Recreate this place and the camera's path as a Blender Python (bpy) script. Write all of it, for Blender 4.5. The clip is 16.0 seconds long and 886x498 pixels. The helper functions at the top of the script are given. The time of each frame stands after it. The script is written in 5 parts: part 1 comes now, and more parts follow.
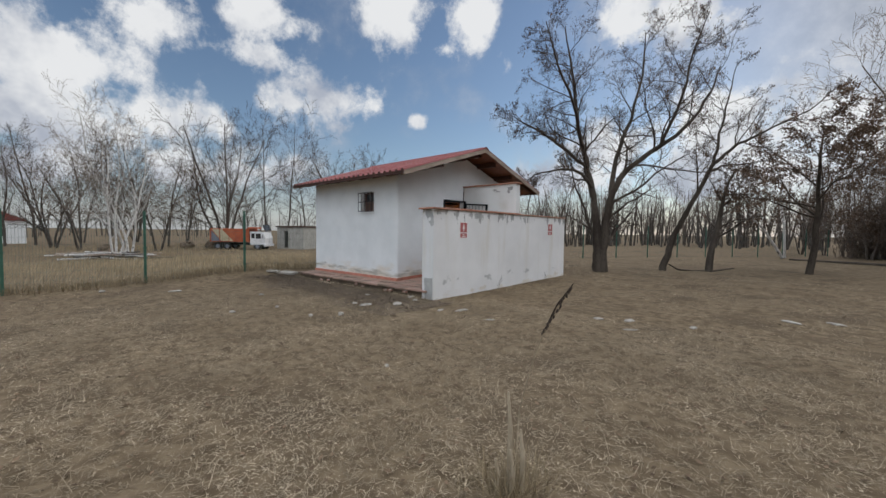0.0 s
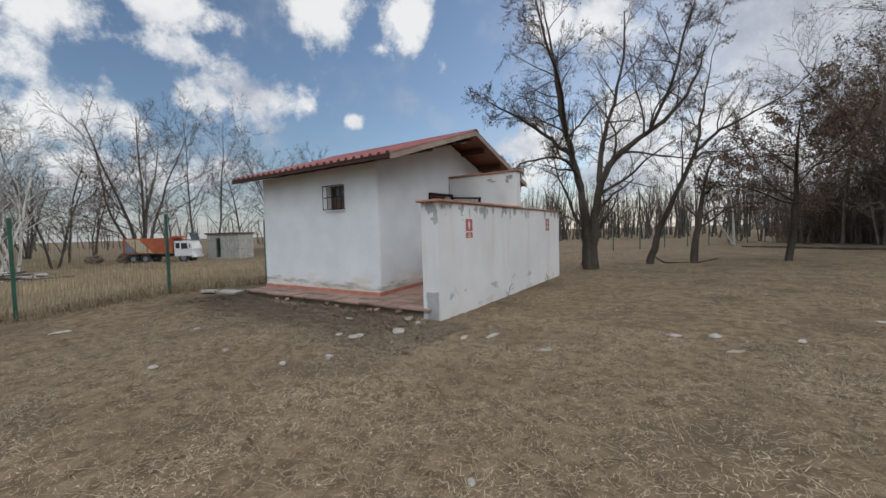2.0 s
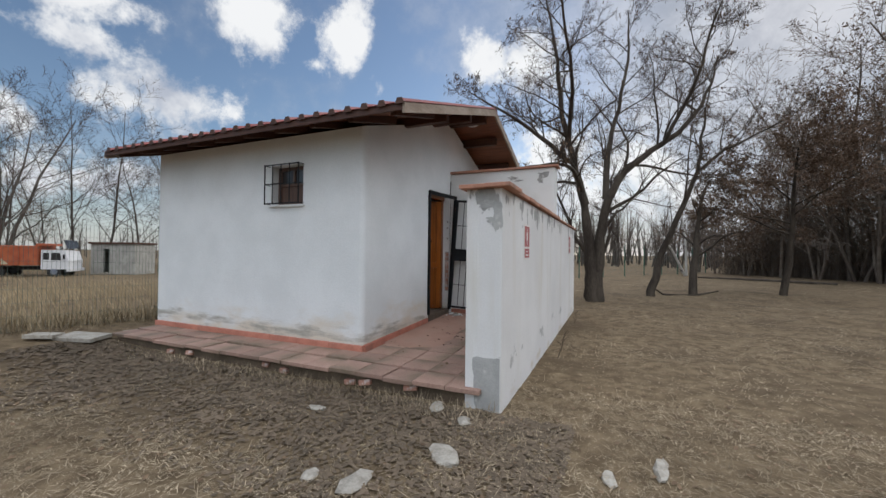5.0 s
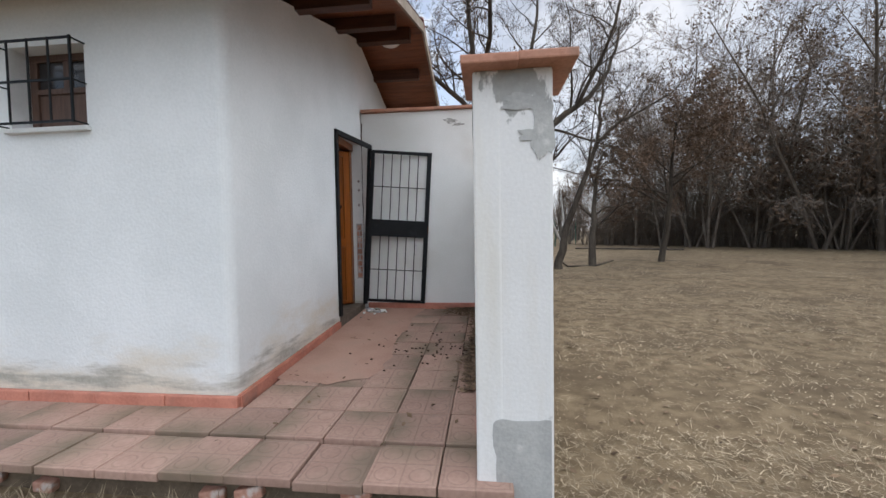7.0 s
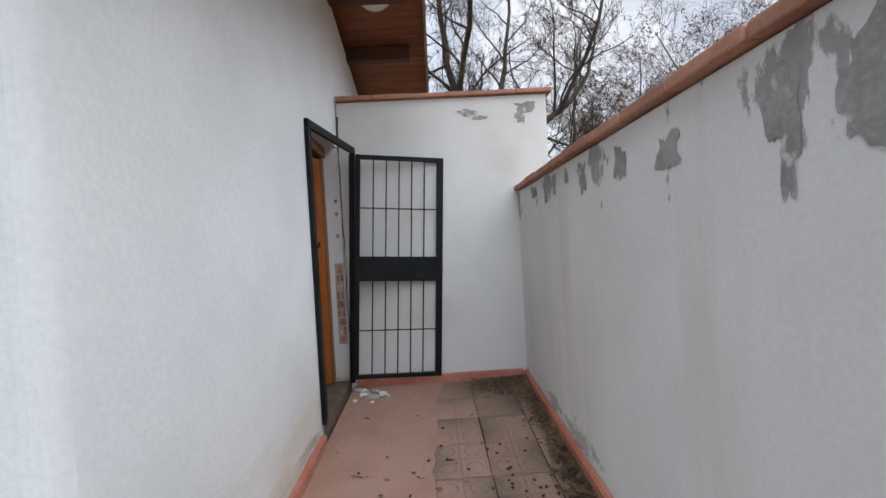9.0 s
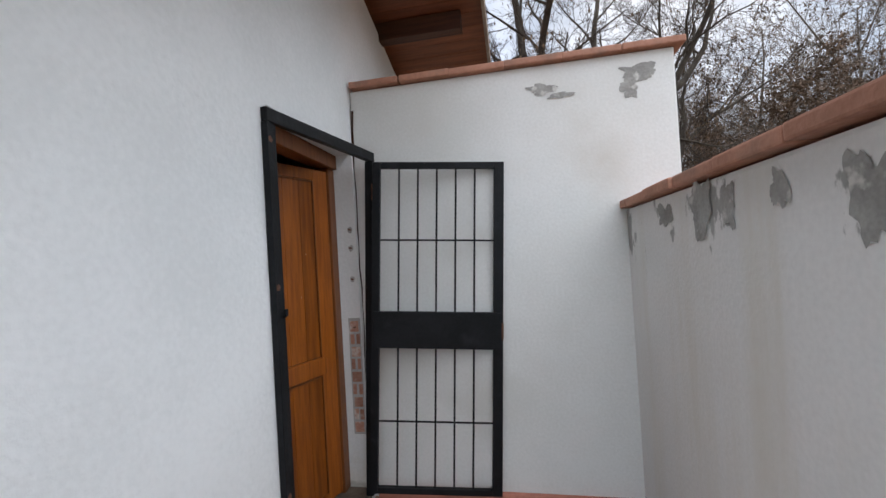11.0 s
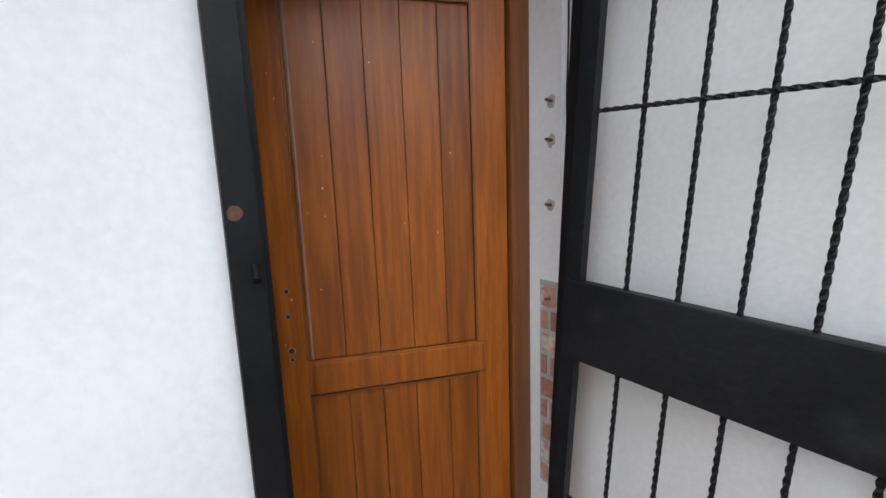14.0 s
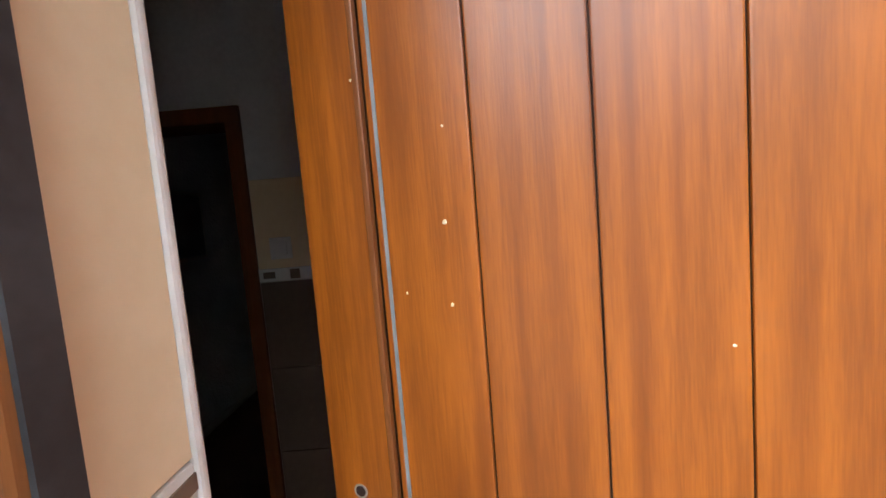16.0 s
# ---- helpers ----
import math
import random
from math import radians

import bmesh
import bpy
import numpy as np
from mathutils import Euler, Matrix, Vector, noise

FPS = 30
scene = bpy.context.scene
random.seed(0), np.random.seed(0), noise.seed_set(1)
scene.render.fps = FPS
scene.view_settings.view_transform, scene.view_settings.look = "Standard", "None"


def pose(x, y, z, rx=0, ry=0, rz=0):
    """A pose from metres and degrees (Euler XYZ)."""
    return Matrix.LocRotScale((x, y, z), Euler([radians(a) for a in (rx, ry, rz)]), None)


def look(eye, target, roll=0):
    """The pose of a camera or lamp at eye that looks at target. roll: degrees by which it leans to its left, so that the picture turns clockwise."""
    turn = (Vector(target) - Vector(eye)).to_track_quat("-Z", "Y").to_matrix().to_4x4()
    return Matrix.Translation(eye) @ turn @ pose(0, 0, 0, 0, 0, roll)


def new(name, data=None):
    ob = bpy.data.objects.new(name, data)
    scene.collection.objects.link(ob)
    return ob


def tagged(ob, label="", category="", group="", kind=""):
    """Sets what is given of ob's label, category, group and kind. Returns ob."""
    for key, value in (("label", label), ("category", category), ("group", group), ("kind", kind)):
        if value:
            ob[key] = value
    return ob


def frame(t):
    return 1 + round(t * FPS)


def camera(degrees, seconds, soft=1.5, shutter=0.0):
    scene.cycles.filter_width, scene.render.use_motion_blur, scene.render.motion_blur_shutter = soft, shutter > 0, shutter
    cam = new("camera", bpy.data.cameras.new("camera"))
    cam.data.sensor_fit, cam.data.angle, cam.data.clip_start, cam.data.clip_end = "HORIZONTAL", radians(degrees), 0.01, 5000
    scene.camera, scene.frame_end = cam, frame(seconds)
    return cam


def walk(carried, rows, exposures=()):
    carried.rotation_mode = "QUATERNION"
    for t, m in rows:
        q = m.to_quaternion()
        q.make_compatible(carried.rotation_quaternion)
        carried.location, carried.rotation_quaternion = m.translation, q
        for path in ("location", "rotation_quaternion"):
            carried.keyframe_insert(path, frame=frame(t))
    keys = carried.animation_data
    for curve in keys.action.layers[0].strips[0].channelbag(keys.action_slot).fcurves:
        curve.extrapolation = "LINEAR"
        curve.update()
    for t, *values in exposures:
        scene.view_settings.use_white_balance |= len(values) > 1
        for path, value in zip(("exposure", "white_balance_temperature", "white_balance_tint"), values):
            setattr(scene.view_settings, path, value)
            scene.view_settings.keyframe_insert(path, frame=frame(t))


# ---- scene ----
cam = camera(96.9, 16.0)
PATH = [
    (0, (-0.09, 0.884, 1.553), (-1.433, 2.364, 1.468), 0.7),
    (0.5, (-0.69, 1.002, 1.555), (-2.041, 2.471, 1.431), -0.1),
    (1, (-1.293, 1.227, 1.521), (-2.6, 2.735, 1.385), -0.9),
    (1.5, (-1.873, 1.457, 1.545), (-3.083, 3.046, 1.431), -1.3),
    (2, (-2.389, 1.751, 1.551), (-3.505, 3.409, 1.465), -1.5),
    (2.5, (-2.886, 2.115, 1.528), (-3.929, 3.821, 1.485), -1.3),
    (3, (-3.412, 2.395, 1.556), (-4.39, 4.14, 1.547), -0.5),
    (5.3, (-5.523, 4.09, 1.42), (-6.279, 5.941, 1.443), 0.2),
    (5.5, (-5.673, 4.291, 1.374), (-6.379, 6.162, 1.388), -0.3),
    (6, (-5.988, 4.746, 1.39), (-6.536, 6.669, 1.374), -0.9),
    (6.5, (-6.251, 5.103, 1.372), (-6.658, 7.06, 1.32), -0.9),
    (7, (-6.55, 5.55, 1.36), (-6.775, 7.536, 1.276), -0.9),
    (7.5, (-6.892, 5.813, 1.377), (-6.971, 7.808, 1.26), -1.3),
    (8, (-7.126, 6.1, 1.454), (-7.103, 8.097, 1.348), -1.6),
    (8.5, (-7.193, 6.648, 1.523), (-7.136, 8.645, 1.432), -2.3),
    (9, (-7.41, 7.133, 1.639), (-7.365, 9.132, 1.607), -3.2),
    (11.5, (-7.215, 8.648, 1.894), (-7.753, 10.574, 1.923), -3.0),
    (12, (-7.24, 8.883, 1.861), (-7.971, 10.744, 1.831), -3.0),
    (12.5, (-7.253, 9.069, 1.847), (-8.187, 10.832, 1.7), -3.1),
    (13, (-7.188, 9.379, 1.821), (-8.351, 10.989, 1.583), -2.9),
    (13.5, (-7.242, 9.559, 1.844), (-8.619, 10.974, 1.524), -2.6),
    (14, (-7.419, 9.828, 1.81), (-9.078, 10.908, 1.522), -2.1),
    (14.5, (-7.562, 10.013, 1.826), (-9.422, 10.697, 1.558), -1.8),
    (15, (-7.759, 10.215, 1.823), (-9.751, 10.266, 1.651), -2.6),
    (15.2, (-7.894, 10.174, 1.797), (-9.883, 10.278, 1.61), -3.7),
    (15.5, (-8.065, 10.177, 1.815), (-10.059, 10.206, 1.658), -3.8),
    (16, (-8.211, 10.18, 1.839), (-10.204, 10.159, 1.678), -4.7),
]
EXPOSURES = [(0.0, -0.20), (3.0, -0.10), (5.5, 0.04), (7.0, 0.42), (9.0, 0.60), (11.5, 0.68), (13.0, 1.0), (14.0, 1.32), (14.5, 1.5), (15.2, 1.8), (15.5, 2.25), (16.0, 2.65)]
walk(cam, [(t, look(eye, target, roll)) for t, eye, target, roll in PATH], EXPOSURES)

# ---- light ----
SUN_AZ, SUN_EL = 20.0, 28.0   # degrees from +y towards +x, and above the horizon
world = bpy.data.worlds.new("world")
scene.world = world
world.use_nodes = True
wt = world.node_tree
wt.nodes.clear()


def wnode(kind, **props):
    n = wt.nodes.new(kind)
    for k, v in props.items():
        n.inputs[k].default_value = v
    return n


def wmath(op, a, b=None, c=None):
    n = wt.nodes.new("ShaderNodeMath")
    n.operation = op
    for i, v in enumerate((a, b, c)):
        if v is None:
            continue
        if isinstance(v, (int, float)):
            n.inputs[i].default_value = v
        else:
            wt.links.new(v, n.inputs[i])
    return n.outputs[0]


def wvec(op, a, b):
    n = wt.nodes.new("ShaderNodeVectorMath")
    n.operation = op
    for i, v in enumerate((a, b)):
        if isinstance(v, tuple):
            n.inputs[i].default_value = v
        else:
            wt.links.new(v, n.inputs[i])
    return n


def wsmooth(x, lo, hi):
    n = wt.nodes.new("ShaderNodeMapRange")
    n.interpolation_type = "SMOOTHSTEP"
    n.inputs[1].default_value, n.inputs[2].default_value = lo, hi
    wt.links.new(x, n.inputs[0])
    return n.outputs[0]


def wmix(fac, a, b):
    n = wt.nodes.new("ShaderNodeMix")
    n.data_type = "RGBA"
    wt.links.new(fac, n.inputs[0])
    for i, v in ((6, a), (7, b)):
        if isinstance(v, tuple):
            n.inputs[i].default_value = v
        else:
            wt.links.new(v, n.inputs[i])
    return n.outputs[2]


sky = wt.nodes.new("ShaderNodeTexSky")
sky.sky_type, sky.sun_disc = "NISHITA", False
sky.sun_elevation, sky.sun_rotation = radians(SUN_EL), radians(SUN_AZ)
sky.air_density, sky.dust_density, sky.ozone_density = 1.0, 0.6, 2.0
direction = wt.nodes.new("ShaderNodeTexCoord").outputs["Generated"]
sep = wt.nodes.new("ShaderNodeSeparateXYZ")
wt.links.new(direction, sep.inputs[0])
up = sep.outputs[2]


def wnoise(scale, detail, rough=0.55, vec=None):
    n = wt.nodes.new("ShaderNodeTexNoise")
    n.inputs["Scale"].default_value, n.inputs["Detail"].default_value, n.inputs["Roughness"].default_value = scale, detail, rough
    wt.links.new(vec or direction, n.inputs["Vector"])
    return n.outputs[0]


# cumulus: centre of each, its half width and half height as seen from the ground
CLOUDS = [(-.675, .59, .45, .075, .065), (-.70, .555, .475, .05, .045), (-.61, .676, .415, .035, .03), (-.553, .694, .462, .065, .06), (-.508, .775, .375, .05, .055),
          (-.82, .485, .31, .10, .055), (-.86, .42, .285, .08, .04), (-.932, .27, .25, .065, .06), (-.945, .215, .225, .09, .045),
          (-.90, .17, .40, .12, .06), (-.83, .35, .435, .09, .06), (-.86, .35, .37, .08, .035), (-.955, .06, .29, .13, .07), (-.98, .03, .19, .16, .06),
          (-.27, .86, .44, .055, .045), (-.17, .885, .43, .09, .05), (-.69, .67, .268, .02, .016), (-.985, .02, .12, .2, .045), (-.93, .28, .13, .16, .04),
          (-.13, .957, .24, .14, .06), (-.30, .92, .20, .12, .06), (.02, .975, .21, .12, .06), (-.10, .98, .12, .30, .06), (-.40, .90, .13, .16, .04),
          (.95, .1, .3, .3, .12), (.2, -.9, .4, .3, .15), (-.5, -.8, .3, .3, .12), (.7, -.5, .5, .25, .15)]
warp = wnoise(9.0, 9.0, 0.66)
warp2 = wnoise(2.2, 4.0, 0.55)
total = None
for cx, cy, cz, wide, tall in CLOUDS:
    d = wvec("SUBTRACT", direction, (cx, cy, cz)).outputs[0]
    d = wvec("MULTIPLY", d, (1 / wide, 1 / wide, 1 / tall)).outputs[0]
    dist = wvec("LENGTH", d, (0, 0, 0)).outputs["Value"]
    total = dist if total is None else wmath("SMOOTH_MIN", total, dist, 0.25)
lump = wnoise(4.2, 3.0)
total = wmath("ADD", total, wmath("MULTIPLY", wmath("SUBTRACT", lump, 0.5), -2.6))
puffs = wsmooth(wmath("ADD", total, wmath("MULTIPLY", wmath("SUBTRACT", warp, 0.5), -3.8)), 1.25, 0.40)
veil = wsmooth(wmath("ADD", warp2, wmath("MULTIPLY", wmath("SUBTRACT", warp, 0.5), 0.55)), 0.44, 0.70)
# the sky is greyer towards +x
side = wsmooth(wmath("ADD", sep.outputs[0], wmath("MULTIPLY", warp2, 0.3)), -0.12, 0.28)
shade = wsmooth(wmath("ADD", wnoise(5.0, 5.0, 0.6), wmath("MULTIPLY", up, 0.35)), 0.40, 0.66)
bright = wmix(shade, (0.47, 0.51, 0.60, 1), (0.95, 0.96, 0.97, 1))
grey = wmix(wsmooth(warp, 0.35, 0.66), (0.32, 0.36, 0.43, 1), (0.56, 0.59, 0.65, 1))
SKY = 0.118
base = wt.nodes.new("ShaderNodeMix")
base.data_type, base.blend_type = "RGBA", "MULTIPLY"
base.inputs[0].default_value = 1.0
wt.links.new(sky.outputs[0], base.inputs[6])
base.inputs[7].default_value = (SKY, SKY, SKY, 1)
c = wmix(wmath("MULTIPLY", veil, 0.30), base.outputs[2], grey)
c = wmix(wmath("MULTIPLY", side, 0.85), c, grey)
c = wmix(wmath("MULTIPLY", puffs, 0.95), c, bright)
low = wsmooth(up, 0.16, 0.0)
c = wmix(wmath("MULTIPLY", low, 0.55), c, (0.58, 0.62, 0.70, 1))
# overcast brightens towards the zenith and away from the veiled sun; raised there and towards +x to light the walls
zen = wsmooth(wmath("ADD", wmath("SUBTRACT", up, wmath("MULTIPLY", sep.outputs[1], 0.25)), wmath("MULTIPLY", sep.outputs[0], 0.26)), 0.36, 0.95)
c = wmix(zen, c, (1.75, 1.86, 2.05, 1))
back = wt.nodes.new("ShaderNodeBackground")
wt.links.new(c, back.inputs[0])
back.inputs[1].default_value = 1.0
wo = wt.nodes.new("ShaderNodeOutputWorld")
wt.links.new(back.outputs[0], wo.inputs[0])

sun = bpy.data.lights.new("sun", "SUN")
sun.energy, sun.angle, sun.color = 0.9, radians(14), (1.0, 0.95, 0.88)
sa, se = radians(SUN_AZ), radians(SUN_EL)
new("sun", sun).matrix_world = look((0, 0, 30), Vector((0, 0, 30)) - Vector((math.sin(sa) * math.cos(se), math.cos(sa) * math.cos(se), math.sin(se))))


# ---- materials ----
def material(name, ca, cb, scale=8.0, rough=0.8, bump=0.2, fine=60.0, metal=0.0, stretch=(1, 1, 1), spread=0.25, cc=None, cscale=1.5, climit=(0.5, 0.7), island=0.0, each=0.0, coords="Object", relief=0.01, gloss=0.5):
    """Two colours mixed by a coarse and a fine noise, a third one in stains, a fine relief."""
    m = bpy.data.materials.new(name)
    m.use_nodes = True
    t = m.node_tree
    p = t.nodes["Principled BSDF"]
    co = t.nodes.new("ShaderNodeTexCoord").outputs[coords]
    mp = t.nodes.new("ShaderNodeMapping")
    mp.inputs["Scale"].default_value = stretch
    t.links.new(co, mp.inputs[0])

    def nz(sc, detail):
        n = t.nodes.new("ShaderNodeTexNoise")
        n.inputs["Scale"].default_value, n.inputs["Detail"].default_value = sc, detail
        t.links.new(mp.outputs[0], n.inputs["Vector"])
        return n.outputs[0]

    def mix(f, a, b):
        n = t.nodes.new("ShaderNodeMix")
        n.data_type = "RGBA"
        t.links.new(f, n.inputs[0])
        for i, v in ((6, a), (7, b)):
            if isinstance(v, tuple):
                n.inputs[i].default_value = (*v, 1)
            else:
                t.links.new(v, n.inputs[i])
        return n.outputs[2]

    def ramp(x, lo, hi):
        n = t.nodes.new("ShaderNodeMapRange")
        n.interpolation_type = "SMOOTHSTEP"
        n.inputs[1].default_value, n.inputs[2].default_value = lo, hi
        t.links.new(x, n.inputs[0])
        return n.outputs[0]

    coarse, small = nz(scale, 5.0), nz(fine, 3.0)
    add = t.nodes.new("ShaderNodeMath")
    add.operation = "MULTIPLY_ADD"
    t.links.new(small, add.inputs[0])
    add.inputs[1].default_value = 0.5
    t.links.new(coarse, add.inputs[2])
    col = mix(ramp(add.outputs[0], 0.75 - spread, 0.75 + spread), ca, cb)
    if cc:
        col = mix(ramp(nz(cscale, 6.0), *climit), col, cc)
    if island or each:
        src = t.nodes.new("ShaderNodeNewGeometry").outputs["Random Per Island"] if island else t.nodes.new("ShaderNodeObjectInfo").outputs["Random"]
        amount = island or each
        r = t.nodes.new("ShaderNodeMapRange")
        r.inputs[3].default_value, r.inputs[4].default_value = 1 - amount, 1 + amount
        t.links.new(src, r.inputs[0])
        v = t.nodes.new("ShaderNodeMix")
        v.data_type, v.blend_type = "RGBA", "MULTIPLY"
        v.inputs[0].default_value = 1.0
        t.links.new(col, v.inputs[6])
        t.links.new(r.outputs[0], v.inputs[7])
        col = v.outputs[2]
    t.links.new(col, p.inputs["Base Color"])
    p.inputs["Roughness"].default_value, p.inputs["Metallic"].default_value = rough, metal
    p.inputs["Specular IOR Level"].default_value = gloss
    if bump:
        b = t.nodes.new("ShaderNodeBump")
        b.inputs["Strength"].default_value, b.inputs["Distance"].default_value = bump, relief
        t.links.new(add.outputs[0], b.inputs["Height"])
        t.links.new(b.outputs[0], p.inputs["Normal"])
    return m


PLASTER = material("white_plaster", (.715, .735, .728), (.80, .818, .815), 1.6, .9, .6, 55, cc=(.70, .685, .64), cscale=.9, climit=(.52, .8), relief=.01, gloss=.2)
PLASTER_DIRTY = material("dirty_white_plaster", (.685, .69, .665), (.785, .79, .775), 1.2, .9, .3, 60, cc=(.60, .58, .53), cscale=1.4, climit=(.5, .85), relief=.006, gloss=.2)
CEMENT = material("bare_cement", (.36, .36, .35), (.47, .47, .45), 5, .95, .4, 60, cc=(.62, .61, .58), cscale=9, climit=(.6, .75))
CEMENT_DARK = material("weathered_cement", (.26, .255, .24), (.40, .395, .375), 7, .95, .5, 70, cc=(.6, .59, .56), cscale=16, climit=(.58, .7))
STAIN = material("splash_dirt", (.62, .57, .48), (.72, .69, .62), 6, .95, .2, 60)
RED_TRIM = material("red_painted_cement", (.42, .16, .11), (.56, .23, .16), 5, .75, .4, 50, cc=(.30, .17, .13), cscale=4, climit=(.55, .8))
COPING = material("red_coping", (.36, .17, .11), (.50, .25, .17), 5, .8, .4, 50, cc=(.24, .14, .10), cscale=5, climit=(.5, .75), each=.15)
TILE = material("pink_cement_tile", (.30, .185, .142), (.42, .268, .21), 4, .75, .25, 45, cc=(.15, .115, .075), cscale=1.4, climit=(.40, .72), each=.18, coords="Object")
SKIM = material("pink_cement_skim", (.33, .19, .14), (.42, .255, .195), 2.5, .8, .15, 60, cc=(.30, .20, .15), cscale=2.5, climit=(.5, .8))
BRICK = material("old_red_brick", (.36, .17, .12), (.47, .27, .20), 14, .95, .6, 80, cc=(.55, .50, .46), cscale=14, climit=(.52, .7), each=.2)
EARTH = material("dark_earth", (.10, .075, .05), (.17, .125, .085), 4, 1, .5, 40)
GROUND = material("dry_ground", (.100, .072, .044), (.215, .160, .100), 6.0, 1, .3, 170, cc=(.105, .077, .049), cscale=.7, climit=(.48, .72), relief=.012, spread=.26, gloss=.1)
STRAW = material("dry_straw", (.20, .155, .100), (.44, .355, .245), .8, .9, 0, 20, island=.45, gloss=.2)
STALK = material("dry_field_grass", (.20, .150, .088), (.31, .243, .150), .3, .9, 0, 20, island=.3, gloss=.2)
LEAF = material("dead_leaves", (.085, .056, .034), (.21, .142, .09), 2, .9, 0, 30, island=.4, gloss=.2)
CANOPY = material("dry_brown_leaves", (.10, .068, .048), (.21, .145, .104), .5, .95, 0, 9, island=.35, gloss=.1)
BARK = material("dark_bark", (.042, .034, .028), (.10, .083, .066), 3, .95, .8, 30, stretch=(1, 1, .25), relief=.03, gloss=.1)
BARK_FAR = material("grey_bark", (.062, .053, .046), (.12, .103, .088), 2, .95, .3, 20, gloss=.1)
# bark lightened to offset the shade inside the wood
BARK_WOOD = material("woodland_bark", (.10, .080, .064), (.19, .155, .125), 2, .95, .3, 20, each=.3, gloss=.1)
BIRCH = material("pale_birch_bark", (.42, .40, .37), (.62, .60, .57), 5, .9, .3, 20, cc=(.08, .07, .06), cscale=6, climit=(.60, .66), stretch=(1, 1, .5))
TWIG = material("twigs", (.050, .038, .032), (.095, .074, .060), 1, .95, 0, 8, gloss=.1)
# twigs of the wood, lightened likewise against their own shade
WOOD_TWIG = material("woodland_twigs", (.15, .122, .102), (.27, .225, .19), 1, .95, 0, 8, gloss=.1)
# haze on the far crowns is put into this lighter colour
HAZY_TWIG = material("hazy_twigs", (.16, .132, .108), (.25, .21, .175), 1, .95, 0, 8, gloss=.1)
OAK = material("varnished_wood", (.205, .055, .006), (.36, .102, .010), 9, .34, .12, 70, stretch=(6, 6, .35), spread=.3, cc=(.17, .042, .005), cscale=5, climit=(.45, .75), each=.16, relief=.003)
OAK_DARK = material("dark_varnished_frame", (.15, .047, .012), (.24, .080, .020), 8, .38, .15, 70, stretch=(6, 6, .35), cc=(.15, .048, .012), cscale=4, climit=(.5, .75), relief=.003)
GROOVE = material("dark_groove", (.03, .012, .006), (.05, .02, .01), 8, .8, 0)
IRON = material("black_painted_iron", (.004, .005, .006), (.010, .011, .013), 6, .5, .25, 60, cc=(.020, .023, .026), cscale=9, climit=(.55, .82), gloss=.22)
RUST = material("rust", (.085, .040, .026), (.17, .080, .050), 20, .9, .6, 90)
ROOF = material("red_roof_sheet", (.19, .035, .03), (.27, .055, .045), 2, .5, .1, 30, cc=(.30, .12, .10), cscale=.8, climit=(.5, .8))
SOFFIT = material("stained_soffit_wood", (.14, .042, .016), (.22, .072, .028), 8, .5, .2, 60, stretch=(.4, 4, 4), island=.2)
BEAM = material("stained_beam", (.050, .018, .010), (.090, .034, .018), 8, .6, .2, 60, stretch=(.4, 4, 4))
OLDWOOD = material("weathered_board", (.24, .185, .14), (.38, .31, .25), 6, .9, .4, 50, stretch=(1, .3, 1))
GLASS_DARK = material("dusty_glass", (.02, .018, .018), (.05, .045, .045), 4, .15, 0)
BLACKISH = material("dark_interior_paint", (.55, .54, .52), (.66, .65, .62), 2, .9, .1)
BROWN_TILE = material("brown_wall_tile", (.15, .105, .075), (.19, .135, .10), 3, .3, .05, 40, each=.1)
BEIGE_TILE = material("beige_wall_tile", (.80, .64, .42), (.86, .71, .49), 3, .3, .05, 40)
GROUT = material("grout", (.45, .43, .40), (.55, .52, .49), 10, .9, .1)
WHITE = material("white_plastic", (.72, .71, .68), (.80, .79, .76), 6, .4, .03)
FENCE_GREEN = material("green_fence_paint", (.02, .075, .05), (.035, .115, .075), 6, .5, .1)
WIRE = material("fence_wire", (.05, .085, .065), (.09, .12, .10), 8, .5, 0)
SIGN_RED = material("faded_red_sign", (.36, .10, .10), (.46, .15, .14), 12, .6, .05)
SIGN_WHITE = material("faded_white_sign", (.70, .66, .63), (.80, .76, .73), 12, .6, .05)
STONE = material("pale_stone", (.26, .235, .195), (.40, .37, .32), 12, .95, .6, 50, each=.15)
TRUCK_RED = material("faded_orange_red_paint", (.36, .075, .03), (.48, .13, .05), 1.5, .6, .1)
TRUCK_BLUE = material("faded_grey_blue_paint", (.14, .16, .20), (.22, .24, .28), 1.5, .6, .1)
TRUCK_CREAM = material("faded_cream_paint", (.46, .40, .26), (.56, .50, .34), 1.5, .6, .1)
TRUCK_WHITE = material("white_cab_paint", (.66, .66, .66), (.78, .78, .78), 2, .4, .05)
RUBBER = material("black_rubber", (.015, .015, .015), (.035, .033, .03), 4, .9, .2)
BLOCK = material("grey_concrete_block", (.30, .29, .26), (.42, .41, .37), 2, .95, .4, 20)
LAMP_GLASS = material("white_lamp_glass", (.70, .69, .66), (.78, .77, .74), 4, .25, 0)


